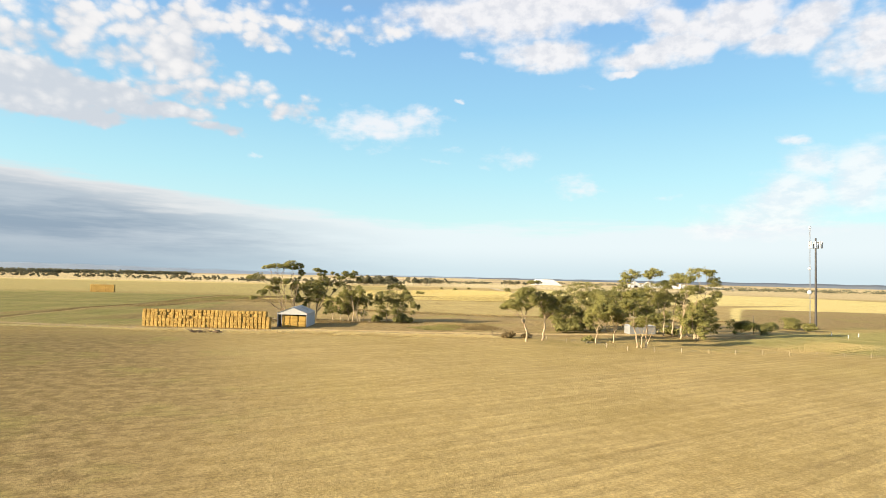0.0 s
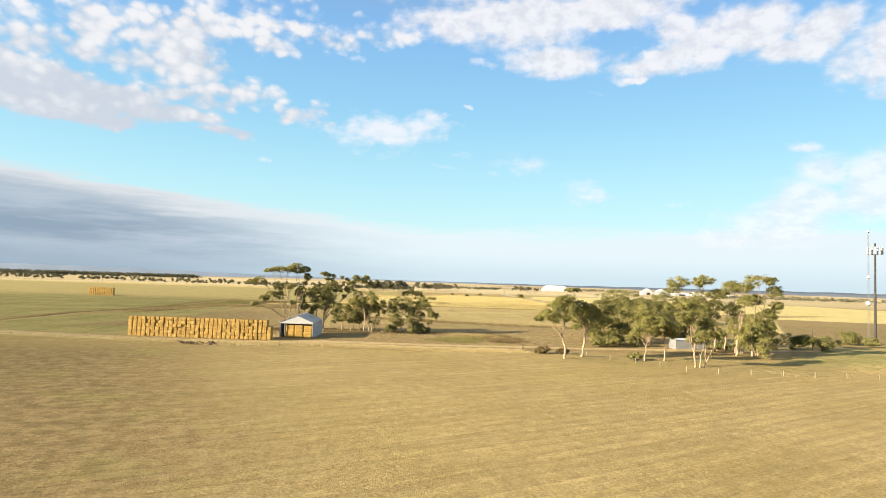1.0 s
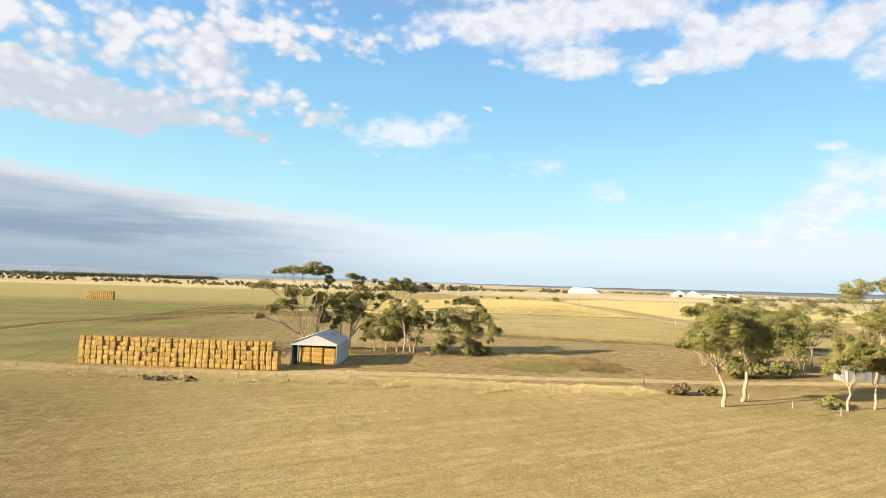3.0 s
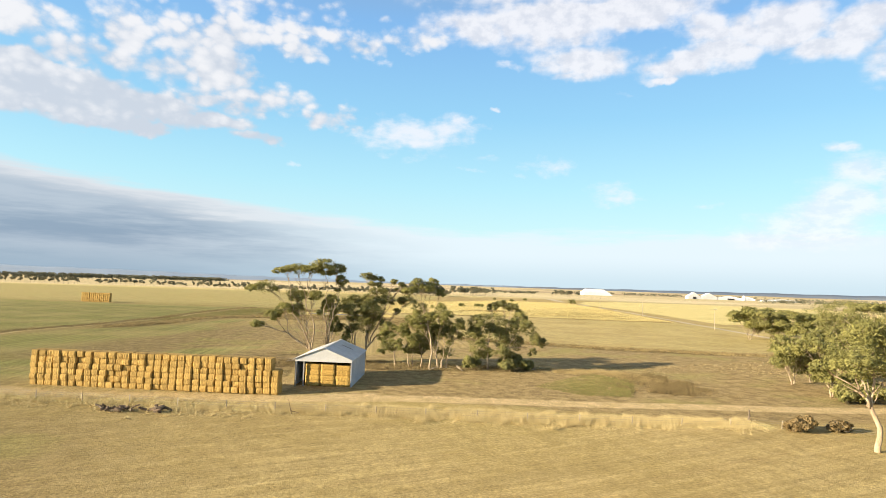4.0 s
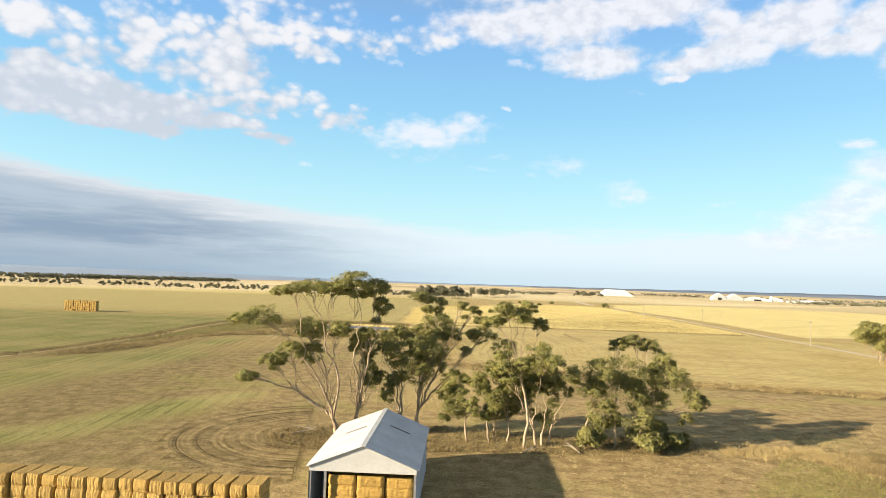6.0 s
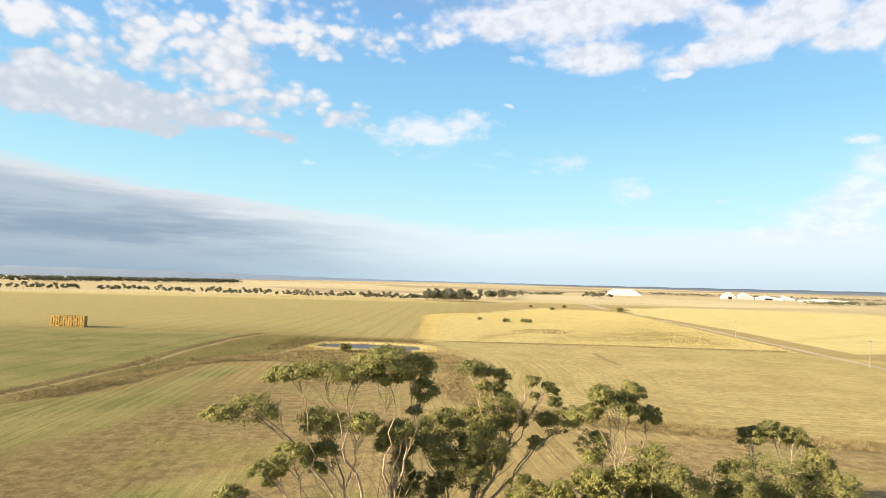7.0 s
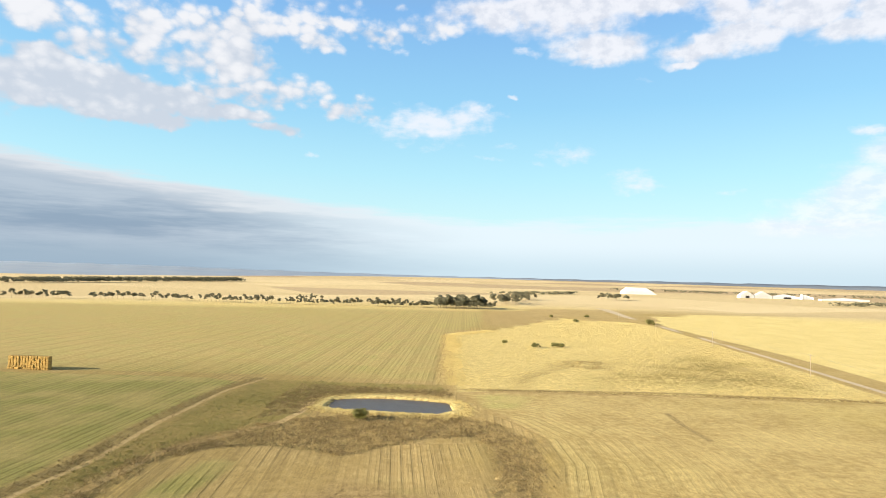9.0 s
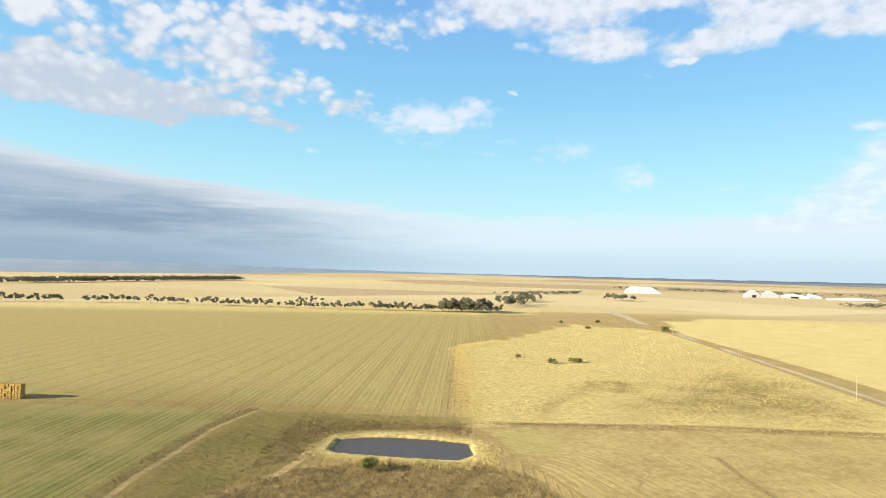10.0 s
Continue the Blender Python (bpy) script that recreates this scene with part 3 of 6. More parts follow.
def build_ground():
    def steps(lo, hi, fine, far, growth=1.13):
        mid = np.arange(lo, hi + fine, fine)
        out, s, v = [], fine, 0.0
        while v < far:
            s *= growth
            v += s
            out.append(v)
        out = np.array(out)
        return np.concatenate([lo - out[::-1], mid, mid[-1] + out])

    xs, ys = steps(-112, 216, 0.95, 4800), steps(100, 482, 0.95, 4500, 1.12)
    px, py = np.meshgrid(xs, ys)
    px, py = px.ravel(), py.ravel()
    pond = area(px, py, POND_RING, 5.0)
    rim = np.exp(-((seg_dist(px, py, POND_RING + POND_RING[:1]) / 5.0) ** 2)) * (pond < 0.5)
    scrub = area(px, py, SCRUB_RING, 6.0)
    pz = -2.6 * np.clip(pond - 0.35, 0, 1) + 0.25 * rim
    pz -= 0.45 * scrub * (1 - pond)
    pz += 0.05 * np.sin(px * 0.11 + 2 * np.sin(py * 0.05)) + 0.05 * np.sin(py * 0.13 + 1.5 * np.sin(px * 0.07))
    dist = np.hypot(px, py)
    pz += 10 * np.clip((dist - 2000) / 2800, 0, 1) ** 1.5

    green = np.maximum.reduce([0.7 * area(px, py, [(120, 150), (150, 120), (230, 100), (300, 150), (250, 200), (150, 182)], 16), 0.36 * area(px, py, RIPE_RING, 6), 0.75 * area(px, py, [(36, 433), (50, 437), (64, 431), (48, 408), (36, 410)], 14), 0.8 * strip(px, py, [(-2, 486), (4, 520), (15, 578), (36, 622)], 9, 14), 0.7 * strip(px, py, [(-34, 500), (-27, 542), (-10, 640)], 12, 16), 0.62 * area(px, py, GREEN_RING, 14), 0.9 * strip(px, py, [(-60, 222), (-37, 232), (-27.4, 247.6), (-17.5, 256.6)], 7, 8), 0.85 * strip(px, py, [(-72.8, 265.6), (-52, 288.6), (-45.7, 326.1), (-35.3, 357.2)], 10, 9), 0.8 * area(px, py, GREEN_WEST, 6), 0.51 * area(px, py, GREEN_NORTH, 8)])
    ripe = np.maximum.reduce([0.42 * area(px, py, RIPE_RING, 4), 0.37 * area(px, py, GREEN_NORTH, 10), area(px, py, RIPE_FAR, 6), area(px, py, RIPE_EAST, 6), 0.55 * area(px, py, [(-923.6, 927.2), (-205.4, 906.7), (154, 906.7), (307.5, 988.9), (923.6, 927.2), (1431.9, 1543.2), (0, 2648), (-1226.4, 2048)], 20)])
    tall = np.maximum.reduce([area(px, py, TALL_RING, 9), 0.8 * strip(px, py, [(x, y + 1.2) for x, y in FENCE_LINE[1:6]], 5.0, 3.0), 0.38 * strip(px, py, [(104, 136), (126, 132), (146, 138), (170, 152)], 13.0, 9), np.clip(rim * 0.95, 0, 0.8)])
    bare = np.maximum.reduce([1.0 * strip(px, py, FARM_TRACK, 4.6, 2.6), 0.95 * strip(px, py, FIELD_TRACK, 1.8, 2)])
    bare = np.maximum(bare, 0.75 * strip(px, py, [(-45, 194), (-5, 189.5), (8, 191)], 6, 5))
    olive = area(px, py, [(-68.6, 328.1), (-60.3, 340.6), (-52, 369.7), (-39.5, 385.3), (-20.8, 400.9), (-16.6, 434), (29.1, 438.1), (29.1, 452.5), (-39.5, 462.8), (-47.8, 438.1), (-56.1, 398.8)], 14)
    olive = np.maximum(olive, 0.42 * area(px, py, [(60, 150), (100, 128), (180, 108), (260, 120), (240, 200), (150, 180), (70, 178)], 12))
    olive = np.maximum(olive, 0.62 * area(px, py, [(44, 192), (52, 190.5), (62, 206), (57, 216), (47, 208)], 16))
    west_side = olive.copy()
    olive = np.maximum(olive, 0.6 * area(px, py, [(83.1, 446.3), (193.3, 423.7), (222.2, 528.4), (186.9, 554.6), (124.6, 512.6), (93.5, 476.2)], 60))
    for line in ([(235, 470), (330, 520), (450, 560)], [(222, 416), (300, 436), (420, 470)], [(250, 590), (330, 640), (430, 690)]):
        olive = np.maximum(olive, 0.55 * strip(px, py, line, 12, 22))
    marks = np.maximum.reduce([0.75 * strip(px, py, [(-130.9, 487.5), (-70.6, 477.2), (-41.6, 471), (34.3, 451.5)], 1.6, 2), 0.8 * strip(px, py, [(45.7, 442.2), (103.9, 437.1), (178.7, 422.7)], 3.5, 3),
                               0.95 * strip(px, py, [(95.5, 402.5), (92.6, 388), (91, 371)], 2.0, 1.6), 0.7 * strip(px, py, [(114, 413.2), (121.8, 408.4)], 1.4, 1.5), 0.6 * area(px, py, [(115.6, 779.4), (122, 727.6), (128.2, 733.8), (121.8, 779.4)], 6),
                               0.55 * strip(px, py, [(59.2, 450.5), (68.6, 469), (87.3, 491.6), (111.1, 520), (120.5, 512.6), (104.9, 491.6)], 9, 12), 0.85 * strip(px, py, [(x - 2.8, y) for x, y in FIELD_TRACK], 5.0, 3), 0.4 * strip(px, py, [(x + 3.0, y) for x, y in FIELD_TRACK], 4.0, 3),
                               0.75 * area(px, py, [(-33.3, 400.9), (-20.8, 405), (-17.7, 419.6), (-14.5, 436.1), (27, 434), (31.2, 442.2), (-8.3, 450.5), (-24.9, 454.6), (-31.2, 429.9)], 9)])
    rut = np.zeros(px.shape)
    for line, w, f in (([(-28.9, 243.8), (-30.9, 258), (-33.1, 275.4), (-35.6, 296.7), (-38.3, 305.8)], 1.0, 1.0), ([(-26.4, 242.4), (-28.3, 254.4), (-31.1, 275.4), (-33.3, 293.2), (-37.1, 305.9)], 1.0, 1.0),
                       ([(-38.2, 229.5), (-35.4, 235.7), (-31.6, 242.6), (-26.7, 250.1), (-20.3, 257)], 1.0, 1.0), ([(-33, 242.7), (-30.6, 252.8), (-28.3, 266), (-23, 290.1)], 0.8, 0.8), ([(-13.2, 248.4), (-9.6, 252.9), (-6.4, 254.9)], 0.8, 0.8),
                       ([(-14.7, 325), (-10.8, 333.7), (-6.9, 341.6)], 1.4, 1.0), ([(-2.2, 313), (-1.5, 325.8), (0.1, 345.7)], 1.0, 1.0)):
        rut = np.maximum(rut, f * strip(px, py, line, 0.35 * w, 1.0))
    # broad darker sweeps of the harvester across the ripe field
    for line in ([(80.9, 386), (75.6, 357.9), (69.8, 332.8), (62.1, 308.2), (56, 290)], [(94.2, 379.2), (91.5, 357.3), (85.3, 334.1), (75.1, 307.2), (66, 286)], [(102.1, 363.2), (98.4, 338), (93.4, 321.3), (87.1, 306.3), (76, 284)], [(133.5, 380.5), (130.4, 358.8), (122.2, 334.3), (108, 306), (94, 284)], [(60.4, 390.7), (59.7, 361.6), (54.1, 333.8), (46.5, 315.9)]):
        rut = np.maximum(rut, 0.62 * strip(px, py, line, 1.1, 2.0))
    for line in ([(58.5, 378), (69, 390.5), (85, 400)], [(59.6, 378), (65.8, 389.5), (76, 407)], [(91.6, 382), (113.5, 395.7), (137, 408.3)], [(63.5, 413.4), (61.9, 402)], [(89.2, 418.4), (88, 411.3)]):
        rut = np.maximum(rut, 0.9 * strip(px, py, line, 0.4, 1.0))
    # bare littered soil under the gum trees, their shade put into its darkness
    marks = np.maximum(marks, 0.9 * area(px, py, [(-8, 222), (-10, 232), (2, 236), (14, 234), (30, 228), (48, 226), (46, 216), (20, 218)], 9))
    marks = np.maximum(marks, 0.6 * area(px, py, [(56.5, 193), (61, 191), (71, 204), (73, 216), (63, 217), (63, 205)], 14))
    marks = np.maximum(marks, 0.95 * area(px, py, [(-26.5, 377.8), (-25.6, 396.6), (-15.6, 400.8), (-1.6, 396), (20, 398), (26, 386), (8, 378), (-2.2, 364), (-7.9, 364), (-16.8, 371)], 8))
    scrub = scrub * (1 - np.clip(rim * 0.8, 0, 0.75))
    scrub = np.maximum(scrub, marks)
    bare = np.maximum(bare, 1.0 * strip(px, py, [(-64.5, 332.3), (-58.2, 339.6), (-50.4, 369.7), (-38.5, 383.2), (-24.9, 398.8), (-20.8, 408.2), (-18.7, 421.7)], 2.2, 1.8))
    yard = area(px, py, YARD_RING, 8)
    yard = np.maximum(yard, 0.8 * area(px, py, [(-26, 212), (-32, 232), (-14.3, 249.9), (8.2, 252.1), (16, 238), (-8, 222)], 9))
    yard = np.maximum(yard, 0.80 * area(px, py, [(-260, -40), (6, -10), (4, 90), (-18, 178), (-260, 225)], 60))
    lush = np.maximum(strip(px, py, [(-60, 222), (-37, 232), (-27.4, 247.6), (-17.5, 256.6)], 7, 8), strip(px, py, [(-72, 266), (-52, 289), (-45.8, 326), (-35.3, 357.2)], 10, 9))
    yard = np.maximum(yard, 0.75 * area(px, py, [(-75, 222), (-58, 270), (-36, 325), (-8, 350), (16, 340), (16, 262), (-8, 232), (-26, 205)], 26) * (1 - lush))
    plough = area(px, py, PLOUGH, 6)
    road = strip(px, py, ROAD_LINE, 3.6, 2.5)
    # rows: straight along the fields, bent along the drain and round the headland by the shed
    def across(deg):
        return px * math.cos(radians(deg)) - py * math.sin(radians(deg))

    row = across(10.5)
    east = area(px, py, RIPE_RING, 1.0) > 0.5
    back = seg_dist(px, py, SCRUB_BACK[:11])
    south = (py > 205) & (px < 45) & (py < 372) & (px > -62)
    row = np.where(south, across(4.0), row)
    round_end = (np.hypot(px + 4, py - 229) < 19) & (px < -5)
    row = np.where(round_end, np.hypot(px + 4, py - 229), row)
    row = np.where(east, back, row)
    row = np.where(py < 180, py * 0.94 - px * 0.33, row)
    strength = np.where(east, 1.05 * np.exp(-back / 45) + 0.16, np.where(south, 1.25, 1.15))
    strength = np.where((px > 200) & (py > 300), 0.15, strength)
    strength = strength * (1 - west_side) * (1 - scrub) * (1 - tall) * (1 - bare) * (1 - np.where(round_end, -0.6, yard))
    strength = np.where(py < 190, 0.55 * np.clip((185 - py) / 30, 0, 1), strength)
    strength = np.where(round_end, 2.2, strength)
    dist = np.hypot(px, py)
    strength = strength * np.clip(1.7 - dist / 800, 0, 1)

    n, w = len(px), len(xs)
    grid = np.arange(n).reshape(len(ys), w)
    quads = np.stack([grid[:-1, :-1], grid[:-1, 1:], grid[1:, 1:], grid[1:, :-1]], -1).reshape(-1, 4)
    me = raw_mesh("ground", np.stack([px, py, pz], 1), quads, FIELDS, True)
    one = np.ones(n)
    for name, chans in (("zone_a", (green, ripe, scrub)), ("zone_b", (tall, bare, road)), ("zone_c", (olive, np.maximum(yard, plough), strength))):
        att = me.attributes.new(name, "FLOAT_COLOR", "POINT")
        att.data.foreach_set("color", np.stack([*chans, one], 1).astype(np.float32).ravel())
    att = me.attributes.new("rut", "FLOAT", "POINT")
    att.data.foreach_set("value", rut.astype(np.float32))
    att = me.attributes.new("row", "FLOAT", "POINT")
    att.data.foreach_set("value", row.astype(np.float32))
    return tagged(new("ground", me), "flat farmland of tan stubble, green regrowth and ripe yellow fields", "ground", kind="structure")


build_ground()


def build_pond():
    ring = POND_RING
    cx, cy = sum(p[0] for p in ring) / len(ring), sum(p[1] for p in ring) / len(ring)
    bm = bmesh.new()
    bm.faces.new([bm.verts.new((cx + (x - cx) * 1.15, cy + (y - cy) * 1.25, -0.35)) for x, y in ring])
    bm.normal_update()
    me = from_bm("pond_water", bm, WATER)
    tagged(part("pond_water", me), "still slate-blue water of a farm dam between grassy banks", "water", kind="structure")


build_pond()


def ridge(name, material, label, dist, rows):
    """A far ridge: a wall of land with a crest, from bearings in degrees and heights in metres."""
    verts, faces = [], []
    rng = random.Random(name)
    bear = np.linspace(rows[0][0], rows[-1][0], 160)
    crest = np.interp(bear, [r[0] for r in rows], [r[1] for r in rows])
    for b, h in zip(bear, crest):
        s, c = math.sin(radians(b)), math.cos(radians(b))
        h = h + rng.uniform(-0.9, 0.9) + 1.5 * math.sin(b * 1.7)
        near = np.interp(b, [-75, -20, -11, 0, 9, 40], [2500, 2550, 2850, 3700, 4400, 4500])
        for d, z in ((near, -1), (near + (dist - near) * 0.5, h * 0.45), (dist, h), (dist + 60, -2)):
            verts.append((d * s, d * c, z))
    for i in range(len(bear) - 1):
        for k in range(3):
            faces.append((i * 4 + k, i * 4 + 4 + k, i * 4 + 5 + k, i * 4 + 1 + k))
    tagged(part(name, mesh_of(name, verts, faces, material, True)), label, "distance", kind="structure")


ridge("backdrop_hills", HAZY_HILL, "low hills along the far horizon, coloured blue-grey for haze", 4600, [(-75, 40), (-26, 40), (-18, 38), (-9, 28), (0, 21), (9, 17), (20, 14)])
ridge("backdrop_plain", HAZY_PLAIN, "thin band of far plain at the horizon, coloured blue for haze", 4650, [(9, 17), (20, 20), (29, 24), (45, 34), (80, 34)])


# ---- trees ----
def tube(verts, faces, path, radii, sides=6):
    """A tapered limb along a path."""
    start = len(verts)
    for i, (p, r) in enumerate(zip(path, radii)):
        d = (path[min(i + 1, len(path) - 1)] - path[max(i - 1, 0)]).normalized()
        u = d.orthogonal().normalized()
        v = d.cross(u)
        for k in range(sides):
            a = math.tau * k / sides
            verts.append(p + u * (r * math.cos(a)) + v * (r * math.sin(a)))
    for i in range(len(path) - 1):
        for k in range(sides):
            a, b = start + i * sides + k, start + i * sides + (k + 1) % sides
            faces.append((a, b, b + sides, a + sides))


def bent(a, b, sag, rng, n=6):
    """A wandering path from a to b that leaves a steeply."""
    a, b = Vector(a), Vector(b)
    ln = (b - a).length
    mid = a.lerp(b, 0.45) + Vector((0, 0, sag)) + Vector((rng.uniform(-1, 1), rng.uniform(-1, 1), 0)) * ln * 0.13
    out, drift = [], Vector((0, 0, 0))
    for i in range(n):
        t = i / (n - 1)
        p = a * (1 - t) ** 2 + mid * 2 * t * (1 - t) + b * t * t
        if 0 < i < n - 1:
            drift = drift * 0.5 + Vector((rng.uniform(-1, 1), rng.uniform(-1, 1), rng.uniform(-0.5, 0.5))) * ln * 0.045
            p = p + drift
        out.append(p)
    return out


def leaf_cloud(rng, clumps, count, size):
    """Leaf blades in many small tufts, which lie over the dome of each clump and leave its underside ragged and open."""
    vs, n = [], 0
    near = count > 1500
    per = max(4, int((95 if near else 160) * count / 2600))
    for cx, cy, cz, rx, ry, rz in clumps:
        head = min(max((0.27 if near else 0.36) * (rx * ry * rz) ** (1 / 3), 0.30), 1.1)
        heads = int(min(max(5, 0.95 * (rx * ry + rx * rz + ry * rz) / (head * head)), 48 if near else 30 if count > 50 else 9))
        at = rng.normal(size=(heads, 3)) + np.array([0, 0, 0.45])
        at /= np.linalg.norm(at, axis=1)[:, None]
        at *= rng.uniform(0.30, 1.0, (heads, 1)) ** 0.55
        low = at[:, 2] < 0
        at[low, 2] *= 0.75
        wide = head * rng.uniform(0.6, 1.35, heads)
        k = heads * per
        pick = np.repeat(np.arange(heads), per)
        out = rng.normal(size=(k, 3)) + np.array([0, 0, 0.2])
        out /= np.linalg.norm(out, axis=1)[:, None]
        depth = rng.uniform(0.15, 1.0, k) ** 0.6
        # a few sprays stand out past the tuft's rim or hang below it
        stray = rng.random(k) < 0.14
        depth[stray] *= rng.uniform(1.15, 1.9, stray.sum())
        off = out * (wide[pick] * depth)[:, None] * np.array([1.25, 1.25, 0.72])
        off[stray, 2] -= 0.35 * head
        p = at[pick] * np.array([rx, ry, rz]) + off + np.array([cx, cy, cz])
        face = out * 0.7 + at[pick] * 0.6 + rng.normal(size=(k, 3)) * 0.42
        face /= np.linalg.norm(face, axis=1)[:, None]
        d = np.cross(face, rng.normal(size=(k, 3)))
        d /= np.linalg.norm(d, axis=1)[:, None] + 1e-9
        w = np.cross(face, d)
        ln = size * rng.uniform(0.6, 1.35, (k, 1))
        d, w = d * ln, w * ln * 0.235
        vs.append(np.stack([p - d * 0.5, p + w, p + d * 0.5, p - w], 1).reshape(-1, 3))
        n += k
    return np.concatenate(vs), np.arange(n * 4).reshape(-1, 4)


def make_tree(seed, stems, clumps, bark=BARK, leaf=LEAF, girth=0.30, count=2600, size=0.21, depth=2.6, fork=0.32, bare=3, fill=1, swell=1.12):
    """Trunk and crown meshes. stems: feet (x, y); clumps: (x, z, half width, half height) seen across, spread in depth; all from the first foot."""
    rng, nrg = random.Random(seed), np.random.default_rng(seed)
    full = []
    for c in clumps:
        x, z, rx, rz = c[:4]
        y = c[4] if len(c) > 4 else rng.uniform(-depth, depth)
        full.append((x, y, z, rx * swell * 0.92, max(rx * 0.9, rz), rz * swell * 1.02))
    # lesser clumps beside and a little below the main ones, and between neighbours
    more = []
    for x, y, z, rx, ry, rz in full:
        for _ in range(fill):
            a, q = rng.uniform(0, math.tau), rng.uniform(0.35, 0.6)
            more.append((x + math.cos(a) * rx * rng.uniform(0.8, 1.2), y + math.sin(a) * ry * rng.uniform(0.8, 1.3), max(0.9, z - rz * rng.uniform(-0.3, 0.9)), rx * q, ry * q, rz * q * 1.15))
    for i, p in enumerate(full):
        for q in full[:i]:
            gap = math.hypot(p[0] - q[0], p[2] - q[2])
            if fill and gap < 5.0 and rng.random() < 0.45:
                t, g = rng.uniform(0.35, 0.65), rng.uniform(0.4, 0.6)
                more.append(tuple(p[k] + (q[k] - p[k]) * t for k in range(3)) + (0.5 * (p[3] + q[3]) * g, 0.5 * (p[4] + q[4]) * g, 0.5 * (p[5] + q[5]) * g * 1.1))
    trunks = []
    groups = {i: [] for i in range(len(stems))}
    for c in full:
        i = min(groups, key=lambda k: abs(stems[k][0] - c[0]) + 0.3 * abs(stems[k][1] - c[1]) + rng.uniform(0, 1.0))
        groups[i].append(c)
    for i, mine in groups.items():
        if not mine:
            continue
        verts, faces = [], []
        foot = Vector((stems[i][0], stems[i][1], -0.3))
        mean = Vector((sum(c[0] for c in mine) / len(mine), sum(c[1] for c in mine) / len(mine), sum(c[2] for c in mine) / len(mine)))
        top = max(c[2] for c in mine)
        r0 = girth * 0.60 * (0.65 + top / 34)
        fork_at = foot.lerp(mean, fork)
        fork_at.z = max(0.8, top * fork)
        tube(verts, faces, bent(foot, fork_at, 0.3, rng, 6), np.linspace(r0 * 1.2, r0 * 0.8, 6), 8)
        sides = {}
        for c in mine:
            sides.setdefault((c[0] > mean.x + 0.4, c[2] > mean.z), []).append(c)
        for some in sides.values():
            hub = Vector((sum(c[0] for c in some) / len(some), sum(c[1] for c in some) / len(some), sum(c[2] - c[5] * 0.5 for c in some) / len(some)))
            joint = fork_at.lerp(hub, 0.55)
            r1 = min(r0 * 0.46 * (0.7 + 0.15 * len(some)), r0 * 0.8)
            tube(verts, faces, bent(fork_at, joint, 0.25, rng, 7), np.linspace(min(r1 * 1.25, r0 * 0.8), r1 * 0.8, 7), 7)
            for c in some:
                tip = Vector((c[0], c[1], c[2] + c[5] * 0.1))
                tube(verts, faces, bent(joint, tip, -0.25 if tip.z < joint.z + 1 else 0.35, rng, 8), np.linspace(r1 * 0.62, 0.03, 8), 5)
                for _ in range(8):
                    end = tip + Vector((rng.uniform(-1, 1) * c[3], rng.uniform(-1, 1) * c[4], rng.uniform(-0.4, 0.9) * c[5])) * 0.9
                    tube(verts, faces, bent(joint.lerp(tip, rng.uniform(0.45, 0.85)), end, 0.1, rng, 5), np.linspace(r1 * 0.26, 0.018, 5), 4)
            for _ in range(bare):
                way = Vector((rng.uniform(-1, 1), rng.uniform(-1, 1), rng.uniform(-0.2, 0.6)))
                tube(verts, faces, bent(fork_at.lerp(joint, rng.random()), joint + way * rng.uniform(1.2, 3.2), 0.2, rng, 6), np.linspace(r1 * 0.4, 0.015, 6), 4)
        trunks.append(mesh_of("trunk", verts, faces, bark, True))
    lv, lf = leaf_cloud(nrg, full + more, count, size)
    return trunks, raw_mesh("crown", lv, lf, leaf)


def tree(name, place, label, meshes, group="", turn=0.0, category="tree"):
    ob = thing(name, place, label, category, group, turn)
    for me in meshes[0]:
        part("trunk", me, ob)
    part("crown", meshes[1], ob)
    return ob


A = "gum trees behind the hay shed"
tall = [(-4.1, 19.5, 2.9, 1.1, -6.5), (-6.0, 19.5, 1.3, 0.6, -6.5), (1.1, 20.2, 2.5, 1.5, -7), (-1.3, 19.5, 1.7, 0.9, -7), (4.0, 19.7, 1.7, 1.2, -5), (5.0, 17.4, 1.3, 1.0, -3.5), (-10.0, 15.8, 2.8, 1.2, -3), (-4.0, 14.3, 2.4, 1.3, -1.7), (-0.2, 14.3, 1.7, 0.9, -2.5), (3.3, 13.7, 1.6, 0.8, -2), (-6.5, 11.4, 2.0, 1.2, -2), (-3.7, 11.2, 1.6, 1.3, -1), (-8.9, 9.9, 1.4, 1.1, -2.2), (-11.6, 8.2, 1.4, 0.8, -2.2), (3.3, 11.4, 1.8, 1.4, 1), (4.0, 7.3, 1.4, 1.9, 2)]
tree("gum_tree", (-1.0, 227.5, 0), "tall open gum tree with pale forked stems and flat clumped crown", make_tree(11, [(0, 0), (2.1, 0.7)], tall, girth=0.42, bare=6, fill=1, swell=1.12, fork=0.13), A)
